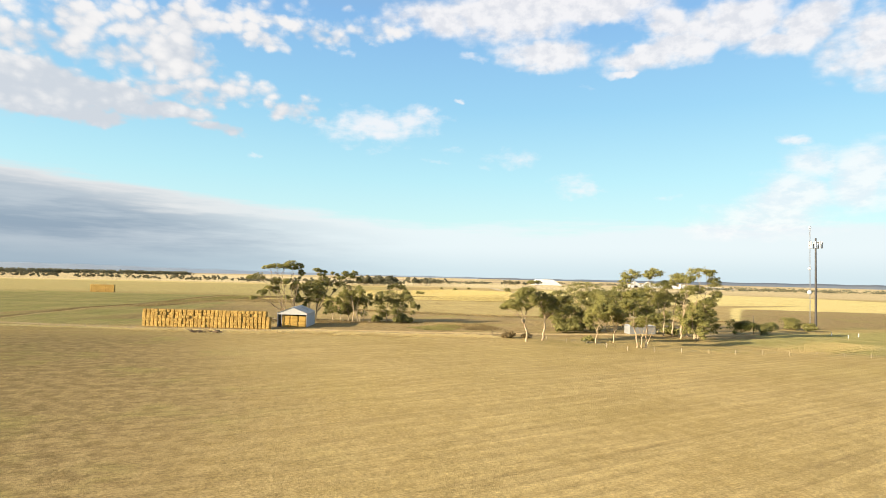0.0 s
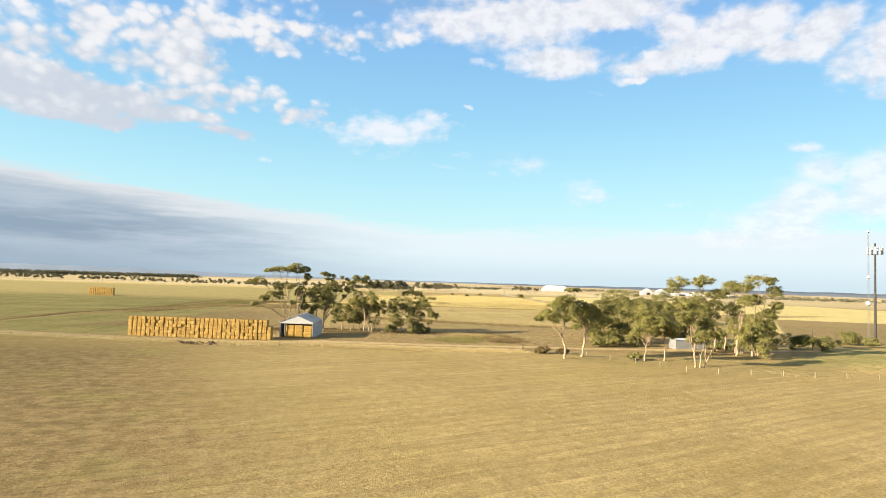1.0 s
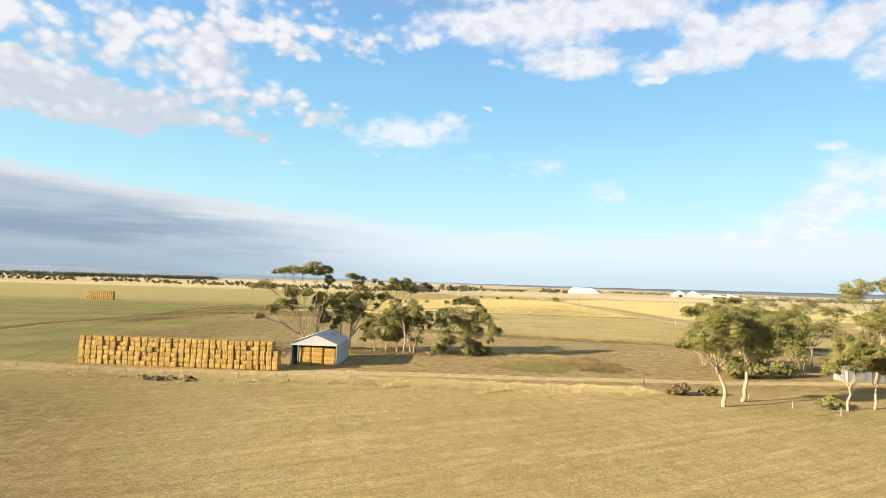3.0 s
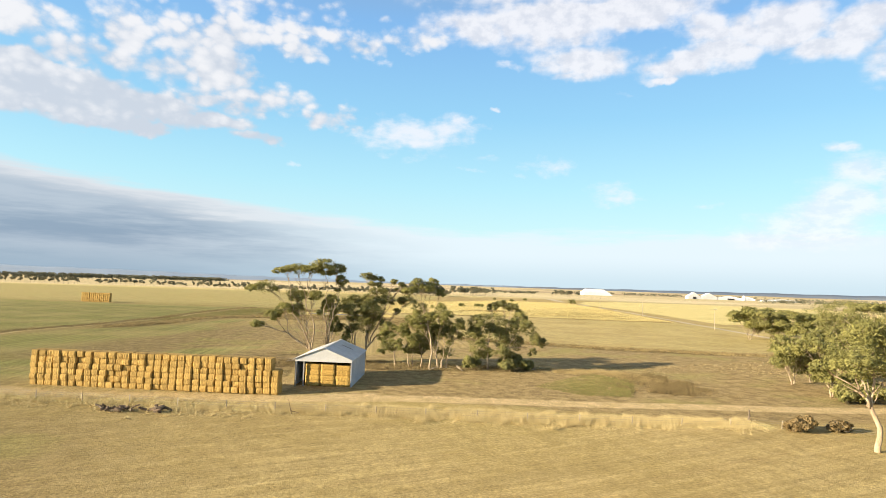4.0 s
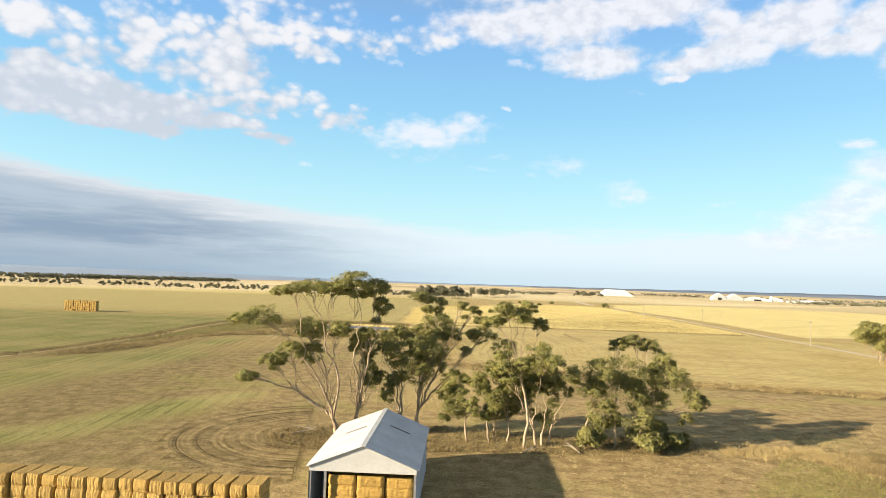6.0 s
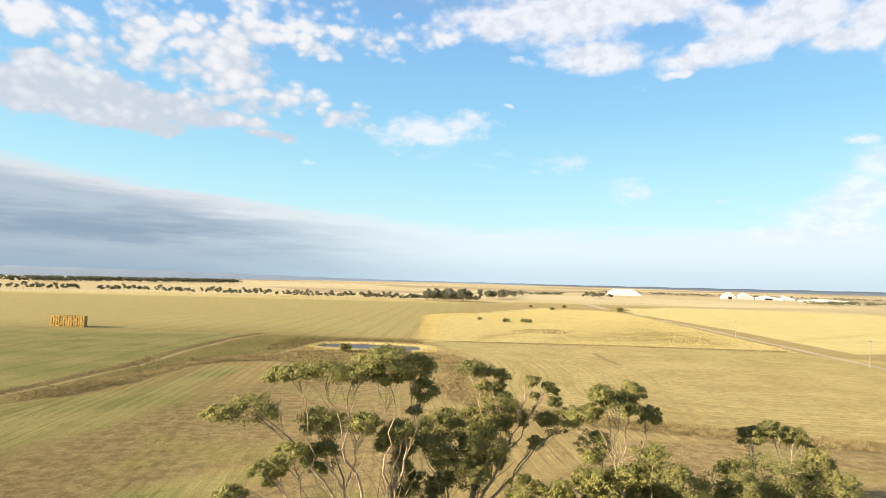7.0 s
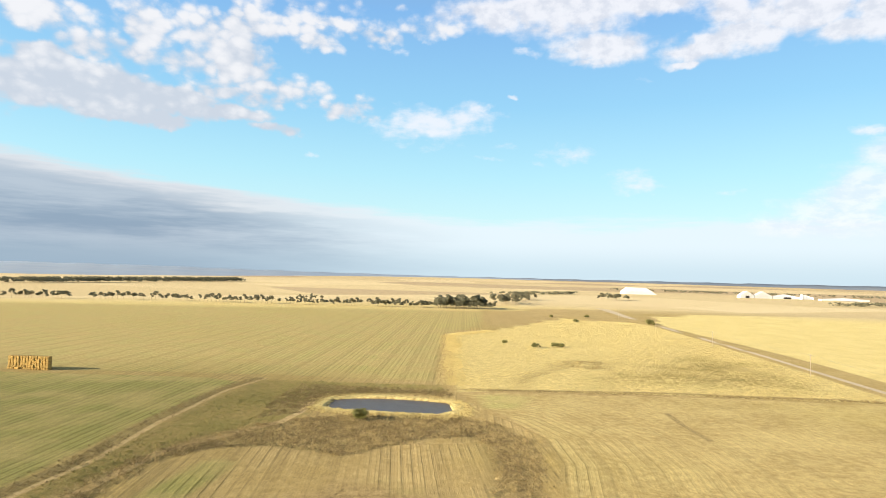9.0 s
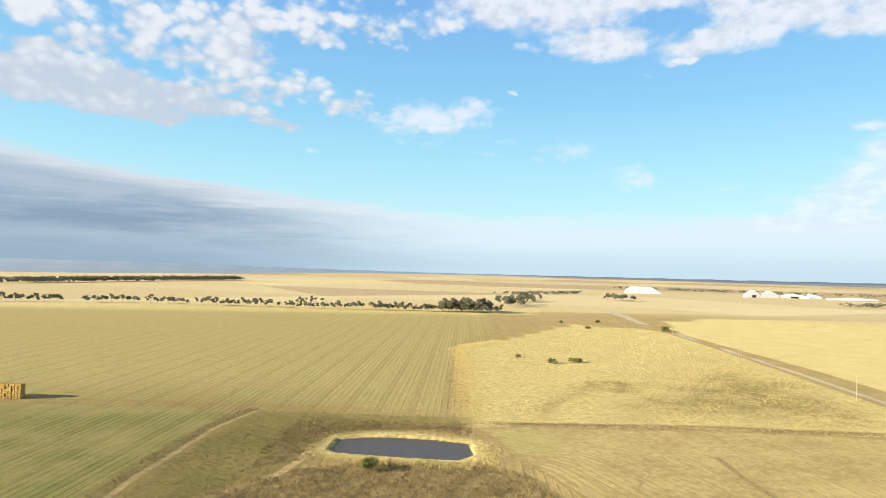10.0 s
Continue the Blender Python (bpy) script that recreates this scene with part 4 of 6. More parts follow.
wide = [(-3.2, 11.9, 1.5, 1.8), (-0.7, 13.5, 1.8, 1.0), (1.7, 13.1, 1.9, 1.3), (-1.3, 11.6, 2.1, 1.5), (3.3, 11.7, 2.4, 1.7), (1.2, 9.4, 2.4, 1.8), (4.1, 15.5, 2.4, 1.0), (6.4, 13.8, 1.6, 1.2), (4.3, 9.7, 1.7, 1.7), (-0.8, 8.3, 2.4, 2.1), (-2.1, 5.3, 1.0, 1.4), (2.0, 7.6, 2.1, 1.7), (10.6, 13.6, 1.8, 1.4), (8.5, 11.4, 0.8, 0.6), (1.9, 18.7, 1.9, 0.7, -0.5), (4.6, 18.1, 0.7, 0.6, -0.5), (7.5, 17.8, 0.8, 0.4, -2), (9.2, 17.1, 0.8, 0.5, -2)]
tree("gum_tree", (7.8, 229.8, 0), "spreading gum tree with dense dark olive crown and leaning limbs", make_tree(12, [(0, 0), (1.6, 1.0)], wide, girth=0.40, leaf=LEAF_DARK, fork=0.16, bare=4, fill=1, swell=1.15, count=1900, size=0.21), A)
low = [(1.3, 7.6, 1.2, 1.4), (-1.3, 3.9, 2.1, 1.3), (-1.8, 7.9, 1.6, 1.2), (-3.0, 6.0, 1.1, 1.1), (0.3, 4.6, 1.1, 1.1)]
tree("gum_tree", (16.0, 225.5, 0), "small gum tree with drooping yellow-green leaves", make_tree(13, [(0, 0)], low, girth=0.24, depth=1.5), A)
low = [(0.7, 5.5, 1.8, 1.4), (0.2, 3.5, 1.6, 1.1), (-0.8, 6.9, 1.3, 1.1), (1.5, 3.7, 1.1, 1.3)]
tree("gum_tree", (18.7, 224.6, 0), "small gum tree with two thin pale stems", make_tree(14, [(0, 0), (0.8, 0.2)], low, girth=0.22, depth=1.5), A)
low = [(-0.2, 5.8, 1.4, 1.6), (-0.8, 8.0, 1.6, 1.6), (0.6, 3.7, 1.1, 0.9)]
tree("gum_tree", (21.4, 224.7, 0), "slim young gum tree with a straight stem", make_tree(17, [(0, 0)], low, girth=0.22, depth=1.5), A)
mid = [(-4.9, 12.2, 1.7, 1.3), (-1.5, 11.7, 2.2, 1.7), (0.5, 10.6, 1.2, 1.3), (-5.4, 9.7, 1.9, 1.5), (-0.1, 7.5, 2.3, 2.2), (2.9, 9.4, 1.3, 1.3), (-2.8, 7.7, 2.0, 2.0), (2.5, 6.9, 1.4, 1.6), (1.3, 3.0, 1.5, 1.2), (-2.0, 4.5, 1.7, 1.5), (-3.4, 10.3, 1.4, 1.3), (-7.1, 10.0, 1.1, 1.0)]
tree("gum_tree", (25.5, 222.7, 0), "gum tree with several leaning stems and olive crown", make_tree(15, [(0, 0), (0.9, 0.4), (-0.6, 0.5)], mid, girth=0.30, fork=0.16, fill=1, count=1900, size=0.21), A)
dense = [(1.5, 12.9, 1.3, 0.9, 2.7), (3.5, 13.8, 1.2, 0.7, 2.7), (5.8, 13.1, 1.5, 0.8, 2.5), (7.1, 12.2, 0.7, 0.5, 2.5), (-2.8, 9.7, 2.2, 1.4), (0.9, 10.2, 3.0, 1.6), (-3.5, 7.1, 2.0, 1.9), (0.2, 7.0, 3.0, 2.2), (3.9, 8.4, 2.3, 1.9), (7.4, 11.1, 1.4, 1.0), (8.0, 8.7, 2.0, 1.6), (5.8, 5.5, 2.3, 1.9), (9.6, 6.6, 1.2, 1.4), (11.7, 5.9, 1.0, 1.0), (-1.9, 4.3, 2.3, 1.6), (2.5, 4.0, 2.6, 1.9), (6.7, 1.9, 1.4, 1.1), (9.6, 3.9, 0.7, 0.8), (4.1, 1.2, 2.0, 1.1), (-1.3, 2.2, 1.8, 1.2)]
tree("gum_tree", (35.1, 221.5, 0), "broad dense gum tree with dark foliage down to the ground", make_tree(16, [(0, 0), (-3.6, 2.0), (3.0, 0.5)], dense, girth=0.30, leaf=LEAF_DARK, count=1900, size=0.21, fill=1), A)
slim = [(-3.0, 17.5, 1.5, 1.0), (0.1, 17.6, 1.4, 1.0), (-1.2, 16.6, 1.8, 0.7), (-4.6, 16.1, 1.8, 0.7), (1.9, 15.7, 1.2, 0.8)]
tree("gum_tree", (22.6, 221.5, 0), "slender tall gum tree with bright rounded crown tops", make_tree(18, [(0, 0)], slim, girth=0.24, fork=0.5, fill=0, depth=1.2), A)

B = "gum trees round the grey cabin"
rows = [(-4.8, 10.3, 2.7, 1.4), (-2.0, 11.7, 2.7, 1.8), (0.2, 13.9, 2.7, 1.5), (1.7, 11.8, 2.3, 1.8), (-2.2, 9.6, 3.1, 1.1), (-6.3, 9.5, 1.3, 0.8), (-0.8, 12.9, 2.5, 1.3)]
tree("gum_tree", (65.0, 157.0, 0), "umbrella-shaped gum tree on a pale forked trunk", make_tree(21, [(0, 0), (0.7, 0.3)], rows, size=0.265, girth=0.46, fork=0.35, fill=0), B)
rows = [(-0.2, 10.6, 2.8, 1.9), (3.7, 12.5, 2.8, 2.1), (1.8, 8.7, 2.8, 1.3), (5.3, 10.2, 2.4, 1.7), (-1.1, 12.6, 2.1, 1.6), (6.8, 11.4, 1.9, 1.4), (-2.2, 16.5, 2.1, 0.5), (2.4, 10.7, 2.8, 1.9)]
tree("gum_tree", (71.2, 161, 0), "leaning gum tree with dark trunk and bare top twigs", make_tree(22, [(0, 0)], rows, size=0.265, girth=0.44, fork=0.35, bare=8, leaf=LEAF_DARK, fill=0), B)
rows = [(3.5, 15.1, 7.0, 1.7), (7.1, 8.6, 6.0, 3.8), (0.9, 12.4, 4.1, 2.2), (10.8, 11.0, 5.4, 3.5), (18.7, 14.4, 3.9, 1.9), (15.2, 8.7, 4.0, 2.4), (24.7, 9.7, 4.1, 2.6), (24.6, 13.6, 3.3, 1.5), (5.4, 4.6, 5.4, 2.2), (-0.8, 6.0, 3.1, 2.2)]
tree("gum_tree", (100.0, 200, 0), "large dense gum tree with grey-green crown", make_tree(23, [(0, 0), (8, 2), (18, -1)], rows, size=0.265, girth=0.34, leaf=LEAF_DARK, fill=0), B)
for n, (x, y, h, w) in enumerate([(121, 160, 8.5, 4), (121, 193, 10, 5), (126, 172, 11, 4.5), (99, 193, 11, 5), (90, 191, 10.5, 5.5), (100, 207, 10, 5.5), (93, 204, 9.5, 5), (131, 170, 11, 4.5), (106, 188, 13, 5.5), (124, 186, 12, 5.5)]):
    rng = random.Random(330 + n)
    rows = [(rng.uniform(-0.75, 0.75) * w, h * rng.uniform(0.16, 0.9), w * rng.uniform(0.36, 0.5), h * rng.uniform(0.10, 0.16)) for _ in range(10)]
    tree("gum_tree", (x, y, 0), "bushy olive gum tree in the farm clump", make_tree(330 + n, [(0, 0), (1.0, 0.6)], rows, leaf=LEAF_DARK if n % 2 else LEAF, count=620, fill=0, size=0.44, girth=0.26, fork=0.15), B)
for n, (x, y, h, w) in enumerate([(163.5, 311, 12, 7), (168, 303, 11.5, 7), (173, 294, 12, 7), (179.9, 328.1, 12.5, 7), (186.1, 303.2, 12, 7.5), (130, 234, 10, 6.5), (142.3, 242, 10, 6.5), (176, 312, 12, 7), (184, 294, 11, 7), (194, 318, 12, 7.5), (202, 304, 12, 7.5), (136, 228, 9, 6)]):
    rng = random.Random(300 + n)
    rows = [(rng.uniform(-0.95, 0.95) * w, h * rng.uniform(0.3, 0.9), w * rng.uniform(0.32, 0.46), h * rng.uniform(0.08, 0.12)) for _ in range(18)]
    tree("gum_tree", (x, y, 0), "flat-crowned gum tree at the edge of the ripe field", make_tree(300 + n, [(0, 0), (1.2, 0.6)], rows, leaf=LEAF_DARK if n % 2 else LEAF, count=420, fill=0, size=0.62, girth=0.24, fork=0.12), "gum trees beyond the farmyard")
rows = [(0.2, 7.9, 3.8, 1.8), (-2.1, 6.3, 1.6, 1.1), (3.0, 8.9, 2.7, 1.6), (3.6, 6.6, 1.6, 1.0), (1.0, 9.9, 2.3, 1.1)]
tree("gum_tree", (84.2, 153.4, 0), "young gum tree leaning on a bent pale stem", make_tree(24, [(0, 0)], rows, size=0.265, girth=0.34, depth=1.5, fill=0), B)
rows = [(1.6, 7.9, 2.8, 1.6), (3.2, 6.3, 1.6, 1.3), (0.4, 9.5, 2.1, 1.2)]
tree("gum_tree", (90.1, 154.4, 0), "low spreading gum tree with a short pale trunk", make_tree(25, [(0, 0)], rows, size=0.265, girth=0.32, depth=1.8), B)
rows = [(-1.6, 12.0, 3.5, 1.8), (-4.7, 10.7, 2.1, 1.5), (0.2, 7.7, 2.9, 1.5), (2.0, 9.8, 2.1, 1.5), (-6.4, 11.4, 1.9, 1.1), (-0.2, 6.0, 2.5, 1.0), (-2.6, 13.8, 2.1, 1.1), (3.2, 7.7, 1.5, 1.1)]
tree("gum_tree", (92.1, 143.0, 0), "gum tree with a cluster of white stems from one foot", make_tree(26, [(0, 0), (-1.0, 0.6), (1.4, 0.4), (3.4, 3.4), (0.6, 1.2)], rows, size=0.265, girth=0.34, fill=0), B)
rows = [(-14.3, 19.5, 3.3, 1.8), (-16.0, 17.7, 2.7, 1.5), (-4.9, 20.5, 3.0, 1.4), (0.8, 18.4, 3.3, 1.8), (-10.1, 19.4, 1.9, 1.1), (4.4, 18.5, 2.8, 2.0), (-2.4, 16.9, 2.5, 1.2), (-6.4, 15.4, 4.7, 1.9), (4.0, 12.2, 3.3, 1.9), (2.4, 7.4, 3.9, 2.5), (5.7, 10.2, 2.8, 2.0), (-8.8, 13.3, 3.8, 1.9), (-14.8, 13.2, 3.3, 1.5), (-1.6, 12.8, 3.6, 1.9), (5.7, 4.9, 2.2, 1.7)]
tree("gum_tree", (122.0, 174, 0), "tall gum tree with high flat clumps of foliage", make_tree(27, [(0, 0), (-6, 5), (3, -1), (-2.5, 0.5)], rows, size=0.265, girth=0.34, fork=0.25, fill=0), B)
rows = [(0.0, 20.5, 3.7, 1.6), (5.8, 17.5, 2.4, 1.8), (-2.3, 18.6, 2.6, 1.3), (-3.5, 15.0, 2.6, 1.6), (-0.5, 8.2, 3.3, 2.3), (5.8, 11.6, 2.0, 1.6), (-2.0, 5.3, 3.2, 1.7), (3.4, 7.2, 2.4, 2.4), (7.1, 13.8, 2.0, 1.3), (1.9, 15.4, 2.6, 1.6), (2.6, 10.9, 2.4, 1.8), (4.3, 20.7, 1.8, 1.2)]
tree("gum_tree", (124.0, 165, 0), "tall gum tree with a straight dark trunk and full crown", make_tree(28, [(0, 0), (-4, 1.5), (-6.5, 0), (3.5, 0.8)], rows, size=0.265, girth=0.40, fill=0), B)


def bush(place, label, seed, r, h, leaf=LEAF_BUSH, group=""):
    rng = random.Random(seed)
    rows = [(rng.uniform(-0.6, 0.6) * r, h * rng.uniform(0.35, 0.65), r * rng.uniform(0.4, 0.6), h * rng.uniform(0.3, 0.42)) for _ in range(6)]
    meshes = make_tree(seed, [(0, 0), (0.3 * r, 0.2)], rows, bark=BARK_DARK, leaf=leaf, girth=0.10, count=420, size=0.42, depth=0.5 * r, fork=0.2, bare=0, fill=1)
    return tree("bush", place, label, meshes, group, category="bush")


bush((156, 183.5, 0), "bright green rounded bush beside the gum trees", 41, 5.4, 5.2)
bush((163.5, 181, 0), "dark green bush beside the gum trees", 42, 4.4, 4.4, LEAF_DARK)
bush((190, 207, 0), "small round dark bush on dry ground", 43, 2.2, 2.6, LEAF_DARK)
bush((194, 200, 0), "olive bushy tree below the radio mast", 44, 5.0, 5.4, LEAF_DARK)
bush((193.5, 192.5, 0), "dark bush at the foot of the radio mast", 45, 2.6, 3.4, LEAF_DARK)
bush((63, 166.5, 0), "low brown bush beside the fence", 46, 1.9, 2.0, LEAF_BROWN)
bush((68.6, 166.2, 0), "low brown bush behind the gum trunks", 47, 1.5, 1.7, LEAF_BROWN)
bush((82.5, 155.5, 0), "low dark shrub under the gum trees", 48, 1.6, 1.9, LEAF_DARK)
for n, (x, y, r, h) in enumerate([(97, 191, 3.2, 3.2), (89, 186, 3.0, 3.0), (93, 185, 3.4, 3.2), (101, 187, 3.0, 3.2), (124, 178, 3.0, 3.0)]):
    bush((x, y, 0), "dark olive shrub beneath the farm gum trees", 240 + n, r, h, LEAF_DARK, "shrubs round the cabin")
for n, (x, y, r, h) in enumerate([(31.5, 220.5, 2.2, 2.6), (39, 219, 2.4, 2.6), (43, 220.5, 2.0, 2.2)]):
    bush((x, y, 0), "low dark shrub beneath the gum trees behind the shed", 260 + n, r, h, LEAF_DARK, "shrubs behind the shed")
bush((-3.2, 398.2, 0.2), "round grey-green bush on the bank of the dam", 49, 2.4, 3.2, LEAF)
for n, (x, y, r) in enumerate([(89.9, 593.9, 1.9), (103.2, 572, 2.6), (117.7, 576.1, 2.4), (120.9, 575.6, 2.2), (205.4, 773.3, 2.4), (199.8, 830.7, 2.4), (241.9, 840, 2.6)]):
    bush((x, y, 0), "round dark shrub standing in dry yellow grass", 60 + n, r, r * 1.15, LEAF_DARK, "shrubs in the dry grass")
bush((270.6, 757.8, 0), "round shade tree standing alone beside the road", 70, 4.2, 6.0, LEAF_DARK)


def far_trees():
    """The line of small trees along the far fence, and the farm trees beyond it."""
    rng = random.Random(7)
    kinds = []
    for k in range(5):
        h = 8.0 + k * 0.6
        rows = [(rng.uniform(-2.2, 2.2), h * rng.uniform(0.5, 0.95), rng.uniform(1.2, 2.0), rng.uniform(0.8, 1.4)) for _ in range(6)]
        kinds.append(make_tree(80 + k, [(0, 0)], rows, leaf=LEAF_FAR_HAZE, girth=0.22, count=160, size=0.8, depth=1.8, fork=0.4, bare=0, fill=0))
    place = []
    x = -470.0
    while x < 165:
        step = 0.45 if x > 10 else 1.0
        x += rng.uniform(2.2, 5.8) * step
        if -340 < x < -322 or rng.random() < 0.08:
            continue
        place.append((x, np.interp(x, [-470, -379, -238, -82, 94, 160], [983, 1007, 1019, 979, 960, 948]) + rng.uniform(-3, 3), rng.uniform(0.65, 1.1)))
    for _ in range(60):
        x = rng.uniform(98, 158)
        place.append((x, 953 + rng.uniform(0, 22), rng.uniform(1.15, 1.7)))
    for _ in range(16):
        place.append((rng.uniform(-80, -44), rng.uniform(1021, 1122), rng.uniform(0.6, 0.9)))
    for _ in range(60):
        t = rng.random()
        place.append((205 + 110 * t + rng.uniform(-12, 12), 1070 + 246 * t + rng.uniform(-40, 40), rng.uniform(0.6, 1.5)))
    for _ in range(22):
        place.append((rng.uniform(461, 522), rng.uniform(1306, 1342), rng.uniform(0.9, 1.4)))
    for x, y, s in place:
        trunk, crown = rng.choice(kinds)
        ob = tree("tree", (x, y, -0.1), "small distant gum tree in a row along a field", (trunk, crown), "distant trees", rng.uniform(0, 360))
        ob.scale = (s, s, s)


far_trees()


def far_wood(name, rows, height, seed, count):
    """Woods so far off that no tree of them can be told apart."""
    rng = np.random.default_rng(seed)
    line = np.array(rows, float)
    t = rng.uniform(0, len(line) - 1, count)
    i = t.astype(int)
    mid = line[i] + (line[np.minimum(i + 1, len(line) - 1)] - line[i]) * (t - i)[:, None]
    clumps = [(x + rng.normal() * 8, y + rng.normal() * 14, height * rng.uniform(0.25, 0.8), rng.uniform(3, 6), 4, height * 0.28) for x, y in mid]
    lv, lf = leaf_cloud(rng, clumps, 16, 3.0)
    tagged(part(name, raw_mesh(name, lv, lf, LEAF_FAR_HAZE)), "dark belt of distant woodland across the plain", "woodland", kind="stuff")


far_wood("woodland", [(-1177.6, 1215.4), (-657.6, 1543.2), (-511, 1828), (-336.2, 2122)], 13, 1, 1300)
far_wood("woodland", [(848.3, 2148), (1328.6, 1898), (2248.4, 1748)], 9, 2, 300)
far_wood("woodland", [(306.9, 1492), (429.5, 1563.7), (531.6, 1645.6)], 7, 3, 90)
far_wood("woodland", [(900, 1250), (1400, 1350), (2300, 1500)], 8, 4, 420)


# ---- hay stacks ----
def bale_mesh(seed, w, l, h, material):
    """A pressed bale: upright flakes of uneven depth side by side, rounded ends, slack top and bottom."""
    rng = random.Random(seed)
    nx, ny, nz = 14, 4, 4
    bm = bmesh.new()
    deep = [[rng.uniform(-0.014, 0.014) for _ in range(nx + 1)] for _ in range(2)]
    bow = rng.uniform(-0.03, 0.05)
    grid = {}
    for i in range(nx + 1):
        for j in range(ny + 1):
            for k in range(nz + 1):
                if 0 < i < nx and 0 < j < ny and 0 < k < nz:
                    continue
                x, y, z = i / nx - 0.5, j / ny - 0.5, k / nz
                px, py, pz = x * w, y * l, z * h
                if j in (0, ny):
                    side = 1 if j else -1
                    py += side * (deep[j > 0][i] + bow * (1 - 4 * (z - 0.5) ** 2) + rng.uniform(-0.018, 0.018))
                    if i in (0, nx):
                        py -= side * 0.17
                    elif i in (1, nx - 1):
                        py -= side * 0.05
                    if k in (0, nz):
                        py -= side * 0.075
                    elif k in (1, nz - 1):
                        py -= side * 0.012
                if i in (0, nx):
                    px += (1 if i else -1) * (rng.uniform(-0.05, 0.02) - (0.03 if k in (0, nz) else 0))
                if k == nz:
                    pz += rng.uniform(-0.01, 0.02)
                grid[i, j, k] = bm.verts.new((px, py, pz))

    def quad(*keys):
        bm.faces.new([grid[k] for k in keys])

    for j in range(ny):
        for i in range(nx):
            quad((i, j, 0), (i, j + 1, 0), (i + 1, j + 1, 0), (i + 1, j, 0))
            quad((i, j, nz), (i + 1, j, nz), (i + 1, j + 1, nz), (i, j + 1, nz))
    for k in range(nz):
        for i in range(nx):
            quad((i, 0, k), (i + 1, 0, k), (i + 1, 0, k + 1), (i, 0, k + 1))
            quad((i, ny, k), (i, ny, k + 1), (i + 1, ny, k + 1), (i + 1, ny, k))
        for j in range(ny):
            quad((0, j, k), (0, j, k + 1), (0, j + 1, k + 1), (0, j + 1, k))
            quad((nx, j, k), (nx, j + 1, k), (nx, j + 1, k + 1), (nx, j, k + 1))
    return from_bm("bale", bm, material, False)


BALES = [bale_mesh(i, 1.15, 2.40, 0.895, STRAW) for i in range(8)]
LONG = [bale_mesh(20 + i, 2.46, 1.2, 0.895, STRAW_IN) for i in range(4)]


def hay_stack(origin, turn, columns, tiers, label, group, seed, short_end=False):
    rng = random.Random(seed)
    base = pose(*origin, 0, 0, turn)
    for c in range(columns):
        lean = rng.uniform(-0.012, 0.012)
        set_back = rng.uniform(-0.09, 0.09)
        n = 4 if short_end and c == 0 else tiers
        for k in range(n):
            ob = new("bale", rng.choice(BALES))
            slip = rng.uniform(-0.15, 0.15) + (0.2 if rng.random() < 0.12 else 0)
            ob.matrix_basis = base @ pose(-(c + 0.5) * 1.21 + lean * k + rng.uniform(-0.07, 0.07), 1.25 + set_back + slip, k * 0.895, 0, 0, rng.uniform(-3.5, 3.5) + rng.choice((0, 180)))
            tagged(ob, label, "hay bale", group)


hay_stack((-5.3, 191.7, 0), -12.0, 32, 6, "large square golden hay bale in a long stack", "bales of the long stack", 3, True)
hay_stack((-126.5, 483.5, 0), -10.0, 14, 6, "square hay bale in a stack standing alone in a field", "bales of the far stack", 4)


# ---- hay shed ----
def ribbed(bm, a, u, v, rib=0.25, deep=0.03, thick=0.02):
    """A ribbed sheet from corner a along u, ribs running along v."""
    a, u, v = Vector(a), Vector(u), Vector(v)
    nrm = u.cross(v).normalized()
    n = int(u.length / rib) * 2
    rows = []
    for side in (0, 1):
        rows.append([[bm.verts.new(a + u * (i / n) + v * t + nrm * ((deep if i % 2 else 0) - side * thick)) for i in range(n + 1)] for t in (0, 1)])
    for side, (r0, r1) in enumerate(rows):
        for i in range(n):
            f = (r0[i], r0[i + 1], r1[i + 1], r1[i])
            bm.faces.new(f if side == 0 else f[::-1])
    for e in (0, 1):
        for i in range(n):
            bm.faces.new((rows[0][e][i], rows[1][e][i], rows[1][e][i + 1], rows[0][e][i + 1]))


def sheet(name, a, u, v, material, parent, label=""):
    bm = bmesh.new()
    ribbed(bm, a, u, v)
    return part(name, from_bm(name, bm, material), parent, label)


SHED_W, SHED_D, EAVE, RIDGE = 9.45, 15.5, 4.5, 6.35
SHED_TURN = -11.0


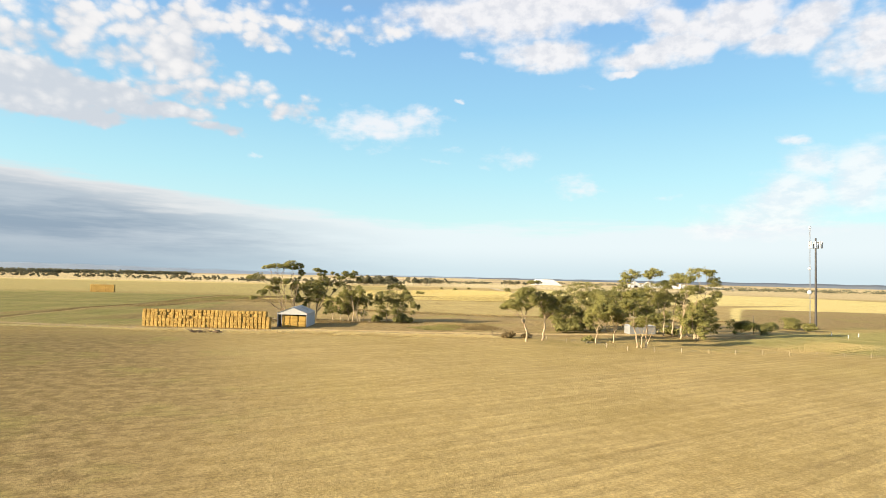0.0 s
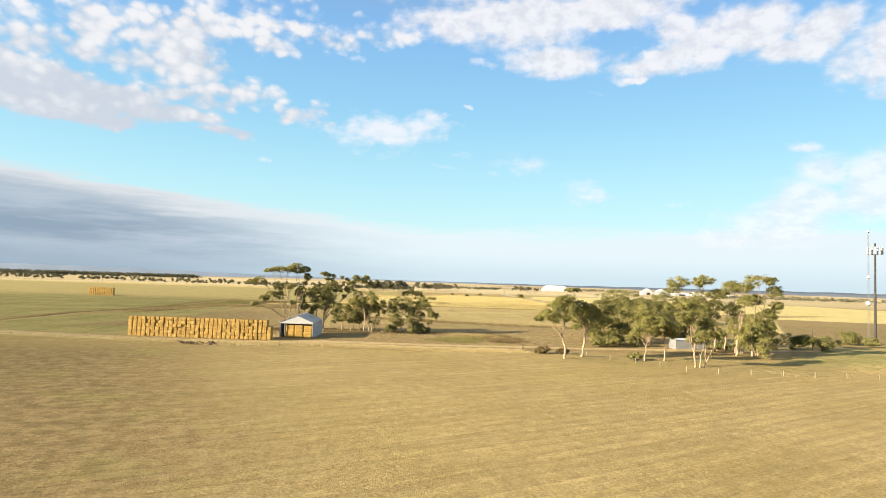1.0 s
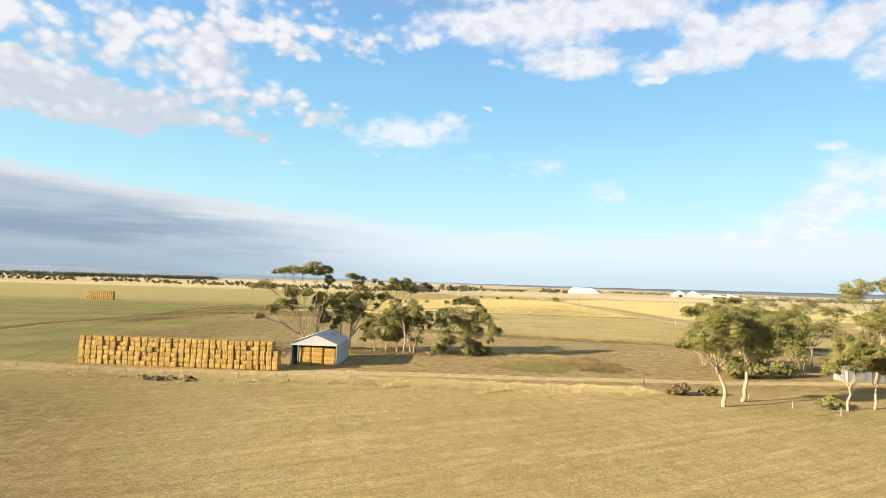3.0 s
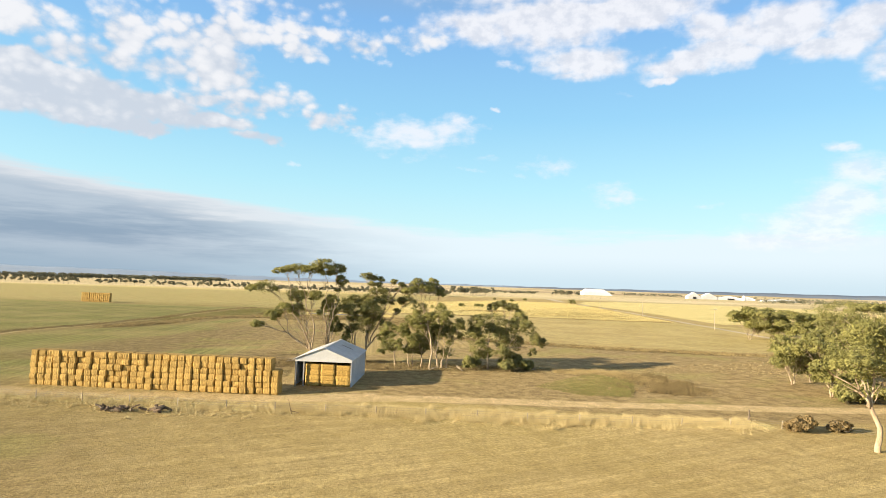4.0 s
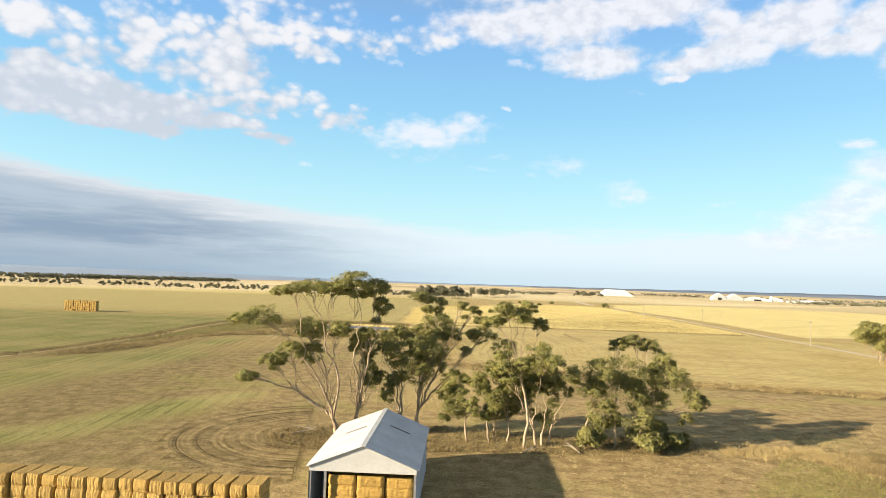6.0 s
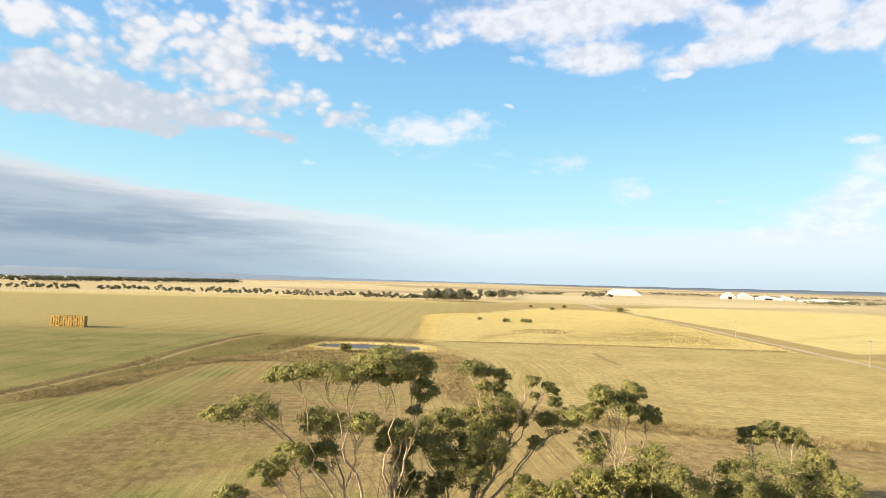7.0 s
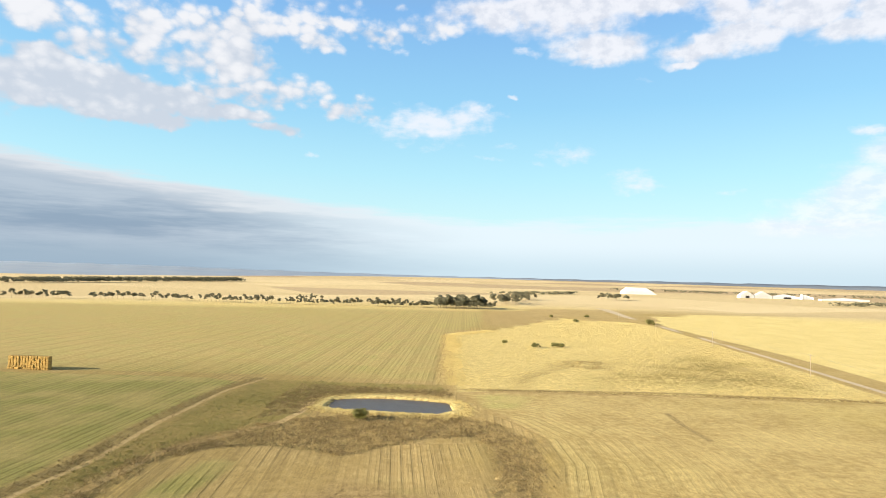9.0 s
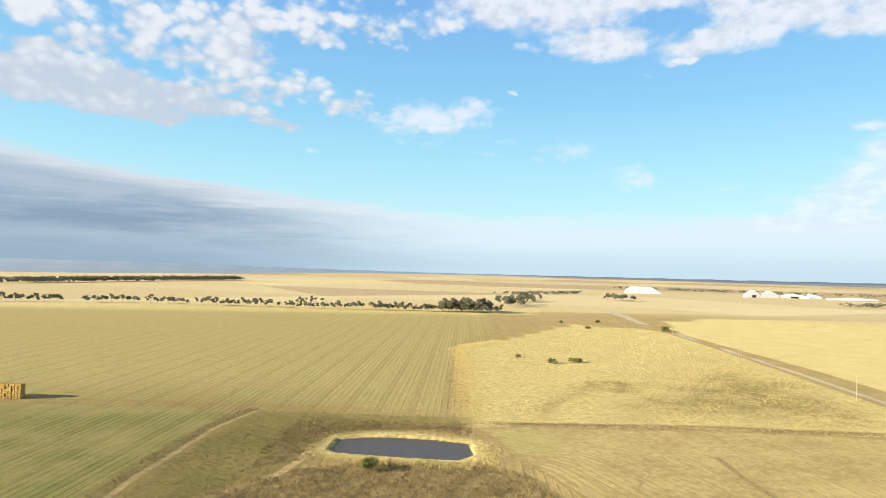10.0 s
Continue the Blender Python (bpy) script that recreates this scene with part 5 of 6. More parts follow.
def hay_shed():
    ob = thing("hay_shed", (-3.35, 200.1, 0), "open-fronted pale corrugated steel shed with gable roof, filled with hay", "shed", turn=SHED_TURN)
    w, d, e, r = SHED_W, SHED_D, EAVE, RIDGE
    sheet("left_wall", (0, d, 0), (0, -d, 0), (0, 0, e), ZINC_WALL, ob)
    sheet("right_wall", (w, 0, 0), (0, d, 0), (0, 0, e), ZINC_WALL, ob, "blue-grey ribbed steel wall")
    sheet("rear_wall", (w, d, 0), (-w, 0, 0), (0, 0, e), ZINC_WALL, ob)
    o = 0.25
    drop = (r - e) / (w / 2) * o
    west_roof = sheet("roof_panel", (-o, d + o, e - drop + 0.05), (0, -d - 2 * o, 0), (w / 2 + o, 0, r - e + drop), ZINC, ob)
    east_roof = sheet("roof_panel", (w + o, -o, e - drop + 0.05), (0, d + 2 * o, 0), (-w / 2 - o, 0, r - e + drop), ZINC, ob)
    for y, name in ((-0.02, "front_gable"), (d + 0.02, "rear_gable")):
        bm = bmesh.new()
        lower = e - 0.45 if y < 0 else e
        ring = [(0, lower), (w, lower), (w, e), (w / 2, r), (0, e)]
        f = [bm.verts.new((x, y, z)) for x, z in ring]
        g = [bm.verts.new((x, y + 0.05, z)) for x, z in ring]
        bm.faces.new(f)
        bm.faces.new(g[::-1])
        for i in range(5):
            bm.faces.new((f[i], g[i], g[(i + 1) % 5], f[(i + 1) % 5]))
        bmesh.ops.recalc_face_normals(bm, faces=bm.faces[:])
        part(name, from_bm(name, bm, ZINC), ob, "white sheeted gable")
    for x in (0.02, 1.35, w - 0.22):
        solid("post", [(x, x + 0.2, 0.05, 0.25, -0.1, e - 0.4)], STEEL, ob)
    for y in (d * 0.33, d * 0.66, d - 0.3):
        for x in (0.1, w - 0.3):
            solid("post", [(x, x + 0.2, y, y + 0.2, -0.1, e - 0.1)], STEEL, ob)
    solid("ridge_cap", [(w / 2 - 0.22, w / 2 + 0.22, -o, d + o, r + 0.02, r + 0.09)], ZINC, ob)
    slope = math.degrees(math.atan2(r - e, w / 2))
    for x, y in ((w * 0.28, d * 0.55), (w * 0.74, d * 0.62)):
        z = e + (r - e) * (1 - abs(x - w / 2) / (w / 2))
        s = solid("skylight_strip", [(-1.1, 1.1, -0.09, 0.09, 0, 0.04)], RUST, east_roof if x > w / 2 else west_roof, "grey roof patch")
        s.matrix_basis = pose(x, y, z + 0.10, 0, slope if x > w / 2 else -slope, 0)


hay_shed()
rng = random.Random(9)
at = pose(-3.35, 200.1, 0, 0, 0, SHED_TURN)
for c in range(3):
    for dpt in range(3):
        for k in range(4):
            ob = new("bale", rng.choice(LONG))
            ob.matrix_basis = at @ pose(1.62 + 1.25 + c * 2.52 + rng.uniform(-0.05, 0.05), 1.0 + dpt * 1.24 + rng.uniform(-0.06, 0.06) + (0.12 if c == 2 else 0), k * 0.90 - (0.12 if c == 2 else 0) * (k == 3), 0, 0, rng.uniform(-1.5, 1.5))
            tagged(ob, "fresh golden hay bale stacked inside the shed", "hay bale", "bales in the shed")


# ---- fence ----
def fence():
    rng = random.Random(2)
    bm = bmesh.new()
    bar(bm, (0, 0, -0.3), (0, 0, 1.15), 0.075, 0.065, 7)
    wood = from_bm("fence_post", bm, POST)
    pts = []
    line = FENCE_LINE[1:]
    gap, left = 6.75, 0.0
    for (ax, ay), (bx, by) in zip(line[:-1], line[1:]):
        ln = math.hypot(bx - ax, by - ay)
        s = left
        while s < ln:
            pts.append((ax + (bx - ax) * s / ln, ay + (by - ay) * s / ln))
            s += gap
        left = s - ln
    for x, y in pts:
        ob = new("fence_post", wood)
        ob.matrix_basis = pose(x + rng.uniform(-0.1, 0.1), y + rng.uniform(-0.15, 0.15), rng.uniform(-0.1, 0.05), rng.uniform(-4, 4), rng.uniform(-4, 4), rng.uniform(0, 360))
        tagged(ob, "weathered grey wooden fence post in long dry grass", "fence post", "posts of the field fence")
    for z in (0.4, 0.7, 1.0):
        bm = bmesh.new()
        for a, b in zip(pts[:-1], pts[1:]):
            bar(bm, (*a, z), (*b, z), 0.008, sides=3)
        tagged(part("fence_wire", from_bm("fence_wire", bm, WIRE)), "thin fence wire strung between the posts", "wire", "wires of the field fence")


fence()
bm = bmesh.new()
bar(bm, (0, 0, -0.3), (0.1, 0, 1.7), 0.15, 0.12, 8)
bar(bm, (0.05, 0, 1.2), (0.8, 0.1, 0.0), 0.05, 0.04, 6)
tagged(part("strainer_post", from_bm("strainer_post", bm, BARK_DARK), None, "", pose(59.9, 172.4, 0)), "thick dark strainer post with a stay", "fence post")
bm = bmesh.new()
bar(bm, (0, 0, -0.2), (-0.5, 0, 1.9), 0.06, 0.02, 6)
bar(bm, (-0.1, 0, 0.4), (0.9, 0.2, 0.1), 0.06, 0.03, 6)
tagged(part("dead_branch", from_bm("dead_branch", bm, LOG), None, "", pose(-2.3, 178.4, 0)), "dead grey branch standing in the dry grass", "branch")


def log_pile(place, seed, n, spread):
    rng = random.Random(seed)
    ob = thing("log_pile", place, "brown heap of half-charred logs and stumps at the field edge", "logs", "log heaps")
    for k in range(n):
        verts, faces = [], []
        a = Vector((rng.uniform(-spread, spread), rng.uniform(-0.6, 0.6), rng.uniform(0.05, 0.4)))
        b = a + Vector((rng.uniform(-1.3, 1.3), rng.uniform(-0.6, 0.6), rng.uniform(-0.05, 0.5)))
        r = rng.uniform(0.07, 0.26)
        path = bent(a, b, 0.05, rng, 6)
        tube(verts, faces, path, [r * rng.uniform(0.75, 1.15) for _ in path], 9)
        faces.append(tuple(range(8, -1, -1)))
        faces.append(tuple(range(len(verts) - 9, len(verts))))
        part("log", mesh_of("log", verts, faces, LOG if k % 3 else BARK_DARK, False), ob)


log_pile((-24.2, 180.4, 0), 1, 30, 2.1)
log_pile((-19.0, 179.9, 0), 2, 12, 1.5)
for n, (x, y, ln, a) in enumerate([(-7, 229, 3.4, 20), (-4, 231, 2.6, 160), (1, 225.5, 3.0, 75), (4.5, 228.5, 2.4, 10), (10, 228, 3.2, 140), (22, 219, 2.8, 35), (29, 218.5, 3.4, 100), (44, 219, 3.0, 60)]):
    rng = random.Random(500 + n)
    verts, faces = [], []
    base = Vector((0, 0, 0.12))
    tube(verts, faces, bent(base, Vector((ln, 0, 0.5)), 0.2, rng, 7), np.linspace(0.11, 0.03, 7), 6)
    for _ in range(7):
        s0 = rng.uniform(0.2, 0.9)
        tube(verts, faces, bent(Vector((ln * s0, 0, 0.12 + 0.38 * s0)), Vector((ln * s0 + rng.uniform(0.2, 1.3), rng.uniform(-1.1, 1.1), rng.uniform(0.05, 1.2))), 0.1, rng, 4), np.linspace(0.04, 0.012, 4), 4)
    tagged(part("fallen_branch", mesh_of("fallen_branch", verts, faces, POST, True), None, "", pose(x, y, 0, 0, 0, a)), "fallen dead branch lying beneath the gum trees", "branch", "fallen branches")


# ---- cabin, mast and poles ----
def cabin():
    ob = thing("cabin", (110.6, 180.4, 0), "small pale grey cabin with a flat skillion roof under gum trees", "cabin", turn=-4)
    sheet("front_wall", (0, 0, 0), (9.2, 0, 0), (0, 0, 2.7), CABIN_WALL, ob)
    sheet("side_wall", (9.2, 0, 0), (0, 4, 0), (0, 0, 2.7), CABIN_WALL, ob)
    sheet("side_wall", (0, 4, 0), (0, -4, 0), (0, 0, 2.7), CABIN_WALL, ob)
    sheet("rear_wall", (9.2, 4, 0), (-9.2, 0, 0), (0, 0, 2.7), CABIN_WALL, ob)
    sheet("roof", (-0.2, -0.3, 2.72), (9.6, 0, 0), (0, 4.6, 0.25), ZINC_WALL, ob)


cabin()


def radio_mast():
    ob = thing("radio_mast", (208, 203.5, 0), "tall dark steel mobile phone mast with white antenna panels", "mast")
    bm = bmesh.new()
    bar(bm, (0, 0, -0.3), (0, 0, 31), 0.42, 0.26, 12)
    part("pole", from_bm("pole", bm, MAST_DARK), ob)
    bm = bmesh.new()
    for k in range(3):
        a = math.tau * k / 3 + 0.4
        bar(bm, (0, 0, 29.6), (2.0 * math.cos(a), 2.0 * math.sin(a), 29.6), 0.07)
        bar(bm, (0, 0, 27.6), (2.0 * math.cos(a), 2.0 * math.sin(a), 27.6), 0.07)
    head = part("head_frame", from_bm("head_frame", bm, STEEL), ob)
    for k in range(9):
        a = math.tau * k / 9 + 0.4
        bm = bmesh.new()
        box(bm, -0.2, 0.2, -0.12, 0.12, -1.2, 1.2)
        bmesh.ops.bevel(bm, geom=bm.edges[:], offset=0.05, segments=1, affect="EDGES")
        part("antenna_panel", from_bm("antenna_panel", bm, PANEL_WHITE), head, "white antenna panel", pose(2.0 * math.cos(a), 2.0 * math.sin(a), 28.7, 0, 0, math.degrees(a) + 90))
    ob.scale = (1.2, 1.2, 1.2)
    solid("equipment_box", [(-0.9, 0.9, -0.6, 0.6, 0, 1.6)], PANEL_WHITE, ob, bevel=0.05, m=pose(-2.2, 0.5, 0))
    mast = thing("lattice_mast", (205.6, 204, 0), "thin guyed lattice mast with white dishes", "mast")
    for k in range(3):
        a = math.tau * k / 3
        bm = bmesh.new()
        bar(bm, (0.22 * math.cos(a), 0.22 * math.sin(a), -0.2), (0.22 * math.cos(a), 0.22 * math.sin(a), 35), 0.035, sides=5)
        part("leg", from_bm("leg", bm, STEEL), mast)
    bm = bmesh.new()
    for i in range(58):
        for k in range(3):
            a, b = math.tau * k / 3, math.tau * (k + 1) / 3
            bar(bm, (0.22 * math.cos(a), 0.22 * math.sin(a), i * 0.6), (0.22 * math.cos(b), 0.22 * math.sin(b), i * 0.6 + 0.6), 0.018, sides=3)
    part("lacing", from_bm("lacing", bm, STEEL), mast)
    for z, r in ((34.6, 0.45), (20.5, 0.55), (12.5, 0.75)):
        bm = bmesh.new()
        bmesh.ops.create_cone(bm, cap_ends=True, segments=16, radius1=r, radius2=r * 0.55, depth=0.5, matrix=pose(-0.5, -0.5, z, 90, 0, -30))
        mast.scale = (1.2, 1.2, 1.2)
        part("dish", from_bm("dish", bm, PANEL_WHITE), mast, "white round dish")


radio_mast()


def power_pole(place, label):
    ob = thing("power_pole", place, label, "power pole", "power poles along the road")
    bm = bmesh.new()
    bar(bm, (0, 0, -0.5), (0, 0, 10.2), 0.17, 0.11, 8)
    part("pole", from_bm("pole", bm, POST), ob)
    arm = solid("cross_arm", [(-1.0, 1.0, -0.06, 0.06, 9.6, 9.75)], POST, ob)
    for x in (-0.9, 0.0, 0.9):
        bm = bmesh.new()
        bar(bm, (x, 0, 9.75 if x else 10.2), (x, 0, 10.0 if x else 10.45), 0.05, 0.04, 6)
        part("insulator", from_bm("insulator", bm, PANEL_WHITE), arm if x else ob)


POLE_SPOTS = [(187.1, 367.6), (206.6, 474.9), (227.3, 586.3), (254.7, 713.8), (276, 834.8)]
for x, y in POLE_SPOTS:
    power_pole((x, y, 0), "pale wooden power pole beside the unsealed road")
for off in (-0.9, 0.9):
    bm = bmesh.new()
    for (ax, ay), (bx, by) in zip(POLE_SPOTS[:-1], POLE_SPOTS[1:]):
        last = Vector((ax + off, ay, 10.0))
        for i in range(1, 9):
            t = i / 8
            nxt = Vector((ax + (bx - ax) * t + off, ay + (by - ay) * t, 10.0 - 4 * 1.1 * t * (1 - t)))
            bar(bm, last, nxt, 0.012, sides=3)
            last = nxt
    tagged(part("power_line", from_bm("power_line", bm, WIRE)), "thin power line between the poles", "wire", "power lines")
bm = bmesh.new()
bar(bm, (0, 0, -0.3), (0, 0, 6.6), 0.14, 0.10, 8)
tagged(part("yard_pole", from_bm("yard_pole", bm, POST), None, "", pose(160.5, 182.5, 0)), "bare wooden pole beside the driveway", "pole")
for x, y in ((191, 179.5), (186, 168), (197, 174)):
    solid_post = solid("marker_post", [(-0.09, 0.09, -0.09, 0.09, -0.1, 1.2)], PANEL_WHITE, None, "", 0.04, pose(x, y, 0, 0, 0, 20))
    tagged(solid_post, "short white post beside the driveway", "post", "white driveway posts")


# ---- grain store in the distance ----
def gable_store(place, turn, w, d, e, r, label, door=False, hip=0.0):
    ob = thing("grain_store", place, label, "grain store", "white grain stores", turn)
    bm = bmesh.new()
    ring = [(0, 0), (w, 0), (w, e), (w / 2, r), (0, e)]
    back = [bm.verts.new((x, d, z)) for x, z in ring]
    front = [bm.verts.new((x, (hip if k == 3 else 0), z)) for k, (x, z) in enumerate(ring)]
    bm.faces.new(front)
    bm.faces.new(back[::-1])
    for i in range(5):
        bm.faces.new((front[i], back[i], back[(i + 1) % 5], front[(i + 1) % 5]))
    bmesh.ops.recalc_face_normals(bm, faces=bm.faces[:])
    part("shell", from_bm("shell", bm, WHITE_CLAD), ob)
    if door:
        solid("door", [(w * 0.38, w * 0.66, -0.25, -0.05, 0, e * 0.85)], DARK_GAP, ob, "dark open doorway")


def grain_bunker(place, turn, w, d, h):
    """A tarpaulin-covered heap: flat-topped, with sloping sides."""
    ob = thing("grain_bunker", place, "huge white covered grain bunker with sloping ends on the plain", "grain store", turn=turn)
    bm = bmesh.new()
    low = [bm.verts.new(p) for p in ((0, 0, -1), (w, 0, -1), (w, d, -1), (0, d, -1))]
    eave = [bm.verts.new(p) for p in ((1, 1, h * 0.45), (w - 14, 1, h * 0.45), (w - 14, d - 1, h * 0.45), (1, d - 1, h * 0.45))]
    top = [bm.verts.new(p) for p in ((11, 14, h), (w - 26, 14, h * 0.97), (w - 26, d - 14, h * 0.97), (11, d - 14, h))]
    for a, b in ((low, eave), (eave, top)):
        for i in range(4):
            bm.faces.new((a[i], a[(i + 1) % 4], b[(i + 1) % 4], b[i]))
    bm.faces.new(top)
    bmesh.ops.recalc_face_normals(bm, faces=bm.faces[:])
    part("cover", from_bm("cover", bm, WHITE_CLAD), ob)


grain_bunker((709, 1748, 0), -4, 90, 34, 18)
gable_store((972.8, 1645.6, 0), 0, 38.4, 14, 7.2, 18.0, "white gabled grain shed with a dark doorway", True)
gable_store((1012.9, 1645.6, 0), 0, 49.6, 14, 6.4, 17.6, "white gabled grain shed")
gable_store((1065.3, 1645.6, -1), -3, 73.6, 14, 6.4, 12.8, "long white grain shed", True, hip=10)
gable_store((1144.6, 1645.6, -1), -3, 35.2, 14, 5.6, 12.0, "long white grain shed", hip=10)
gable_store((1153.0, 1584.2, -1), -3, 128.0, 14, 4.8, 8.0, "long low white grain shed", hip=4)
bm = bmesh.new()
bar(bm, (0, 0, -1), (0, 0, 13), 4, 4, 20)
bar(bm, (0, 0, 13), (0, 0, 15), 4, 0.6, 20)
tagged(part("silo", from_bm("silo", bm, WHITE_CLAD, True), None, "", pose(1134, 1630.2, -1)), "white grain silo between the sheds", "silo")


# ---- grasses ----
def tufts(name, spots, height, width, blades, material, label, seed, lean=0.45):
    """Blades of grass in tufts, joined: nobody could count them."""
    rng = np.random.default_rng(seed)
    n = len(spots)
    at = np.repeat(np.concatenate([spots, np.full((n, 1), -0.05)], 1), blades, 0)
    k = len(at)
    scale = np.repeat(rng.uniform(0.55, 1.25, n), blades) * rng.uniform(0.7, 1.2, k)
    at[:, :2] += rng.normal(size=(k, 2)) * 0.22 * height / 0.6
    ang = rng.uniform(0, math.tau, k)
    side = np.stack([np.cos(ang), np.sin(ang), 0 * ang], 1) * width * rng.uniform(0.6, 1.3, (k, 1))
    tip = at + np.stack([rng.normal(size=k) * lean * height, rng.normal(size=k) * lean * height, height * scale], 1)
    verts = np.stack([at - side, at + side, tip], 1).reshape(-1, 3)
    tagged(part(name, raw_mesh(name, verts, np.arange(k * 3).reshape(-1, 3), material)), label, "grass", kind="stuff")


def scatter(ring, count, seed):
    rng = np.random.default_rng(seed)
    xs, ys = [p[0] for p in ring], [p[1] for p in ring]
    out = np.zeros((0, 2))
    while len(out) < count:
        p = np.stack([rng.uniform(min(xs), max(xs), count * 3), rng.uniform(min(ys), max(ys), count * 3)], 1)
        out = np.concatenate([out, p[inside(p[:, 0], p[:, 1], ring)]])
    return out[:count]


def along(line, width, count, seed):
    rng = np.random.default_rng(seed)
    line = np.array(line, float)
    seg = np.diff(line, axis=0)
    ln = np.hypot(seg[:, 0], seg[:, 1])
    i = rng.choice(len(seg), count, p=ln / ln.sum())
    t = rng.random((count, 1))
    nrm = np.stack([-seg[i, 1], seg[i, 0]], 1) / ln[i][:, None]
    return line[i] + seg[i] * t + nrm * (rng.normal(size=(count, 1)) * width / 2)


def tussocks(spots, each, spread, seed):
    """Places gathered in heaps round the given ones."""
    rng = np.random.default_rng(seed)
    k = rng.integers(each // 3, each * 2, len(spots))
    at = np.repeat(spots, k, 0)
    return at + rng.normal(size=at.shape) * spread * rng.uniform(0.5, 1.3, (len(at), 1))


FENCE_GRASS = [(x, y + 1.6) for x, y in FENCE_LINE[3:6]]
tufts("dry_grass", along([(x, y + 1.0) for x, y in FENCE_LINE[1:6]], 3.4, 5000, 1), 0.36, 0.016, 9, GRASS_DRY, "long dry straw-coloured grass along the fence", 1)
tufts("dry_grass", tussocks(along(FENCE_GRASS, 3.4, 620, 11), 16, 0.5, 12), 0.58, 0.018, 8, GRASS_DRY, "tall heaped tussocks of pale dry grass along the fence", 13)
tufts("dry_grass", tussocks(along([(-43, 189), (-6.5, 179.5)], 5.0, 160, 14), 10, 0.5, 15), 0.42, 0.018, 8, GRASS_DRY, "low tussocks of dry grass below the hay stack", 16)
tufts("dry_grass", along([(104, 136), (126, 132), (146, 138), (170, 152)], 10.0, 3600, 2), 0.30, 0.016, 6, DEAD, "long dry straw-coloured grass along the paddock edge", 2)
tufts("dry_grass", tussocks(along([(48, 219), (57, 217.8), (62.5, 214.8), (64, 205)], 3.0, 110, 3), 12, 0.6, 36), 0.6, 0.018, 10, DEAD, "tussocks of dry grass in the yard", 3)
tufts("weeds", scatter([(38, 200), (46.2, 208), (56, 216), (61, 207), (52, 190.5), (44, 192)], 3000, 33), 0.26, 0.025, 8, WEED, "low olive weeds of the yard", 33)
tufts("scrub", tussocks(along([(62, 214), (67, 208), (66, 201), (60, 194)], 5.5, 150, 31), 12, 0.8, 37), 0.6, 0.025, 10, SCRUB, "brown dead weeds between the tussocks", 31)
tufts("scrub", scatter([(20, 216), (48, 222), (130, 246), (150, 215), (90, 210), (50, 213)], 2200, 35), 0.28, 0.03, 6, SCRUB, "thin brown weeds of the farmyard", 35)
tufts("dry_grass", scatter([(-34, 203), (8, 222), (50, 224), (131.7, 245.4), (140, 200), (80, 206), (40, 208), (10, 195)], 2600, 32), 0.28, 0.02, 7, GRASS_DRY, "thin dry grass of the farmyard", 32)
tufts("scrub", scatter([(-9, 222), (-11, 231), (0, 235), (14, 233), (30, 227), (48, 225), (46, 217), (20, 219)], 1500, 34), 0.6, 0.03, 8, SCRUB, "dead brown undergrowth beneath the gum trees", 34, 0.8)
tufts("scrub", tussocks(scatter(SCRUB_RING, 1100, 4), 6, 1.4, 38), 0.55, 0.045, 6, SCRUB, "dead brown scrub and weeds in the drain", 4, 0.7)
tufts("dry_grass", tussocks(scatter(SCRUB_RING, 1300, 42), 6, 1.2, 43), 0.6, 0.035, 6, DEAD, "tan and brown dead grass standing in the drain", 42, 0.6)
tufts("dry_grass", along(SCRUB_BACK[:5], 3.0, 1500, 41), 0.6, 0.035, 8, SCRUB, "dark dead weeds along the edge of the drain", 41)
tufts("dry_grass", along([(7 + (x - 7) * 1.2, 419.6 + (y - 419.6) * 1.42) for x, y in POND_RING + POND_RING[:1]], 3.4, 1700, 5), 0.5, 0.05, 8, GRASS_PALE, "pale dry grass on the banks of the dam", 5)
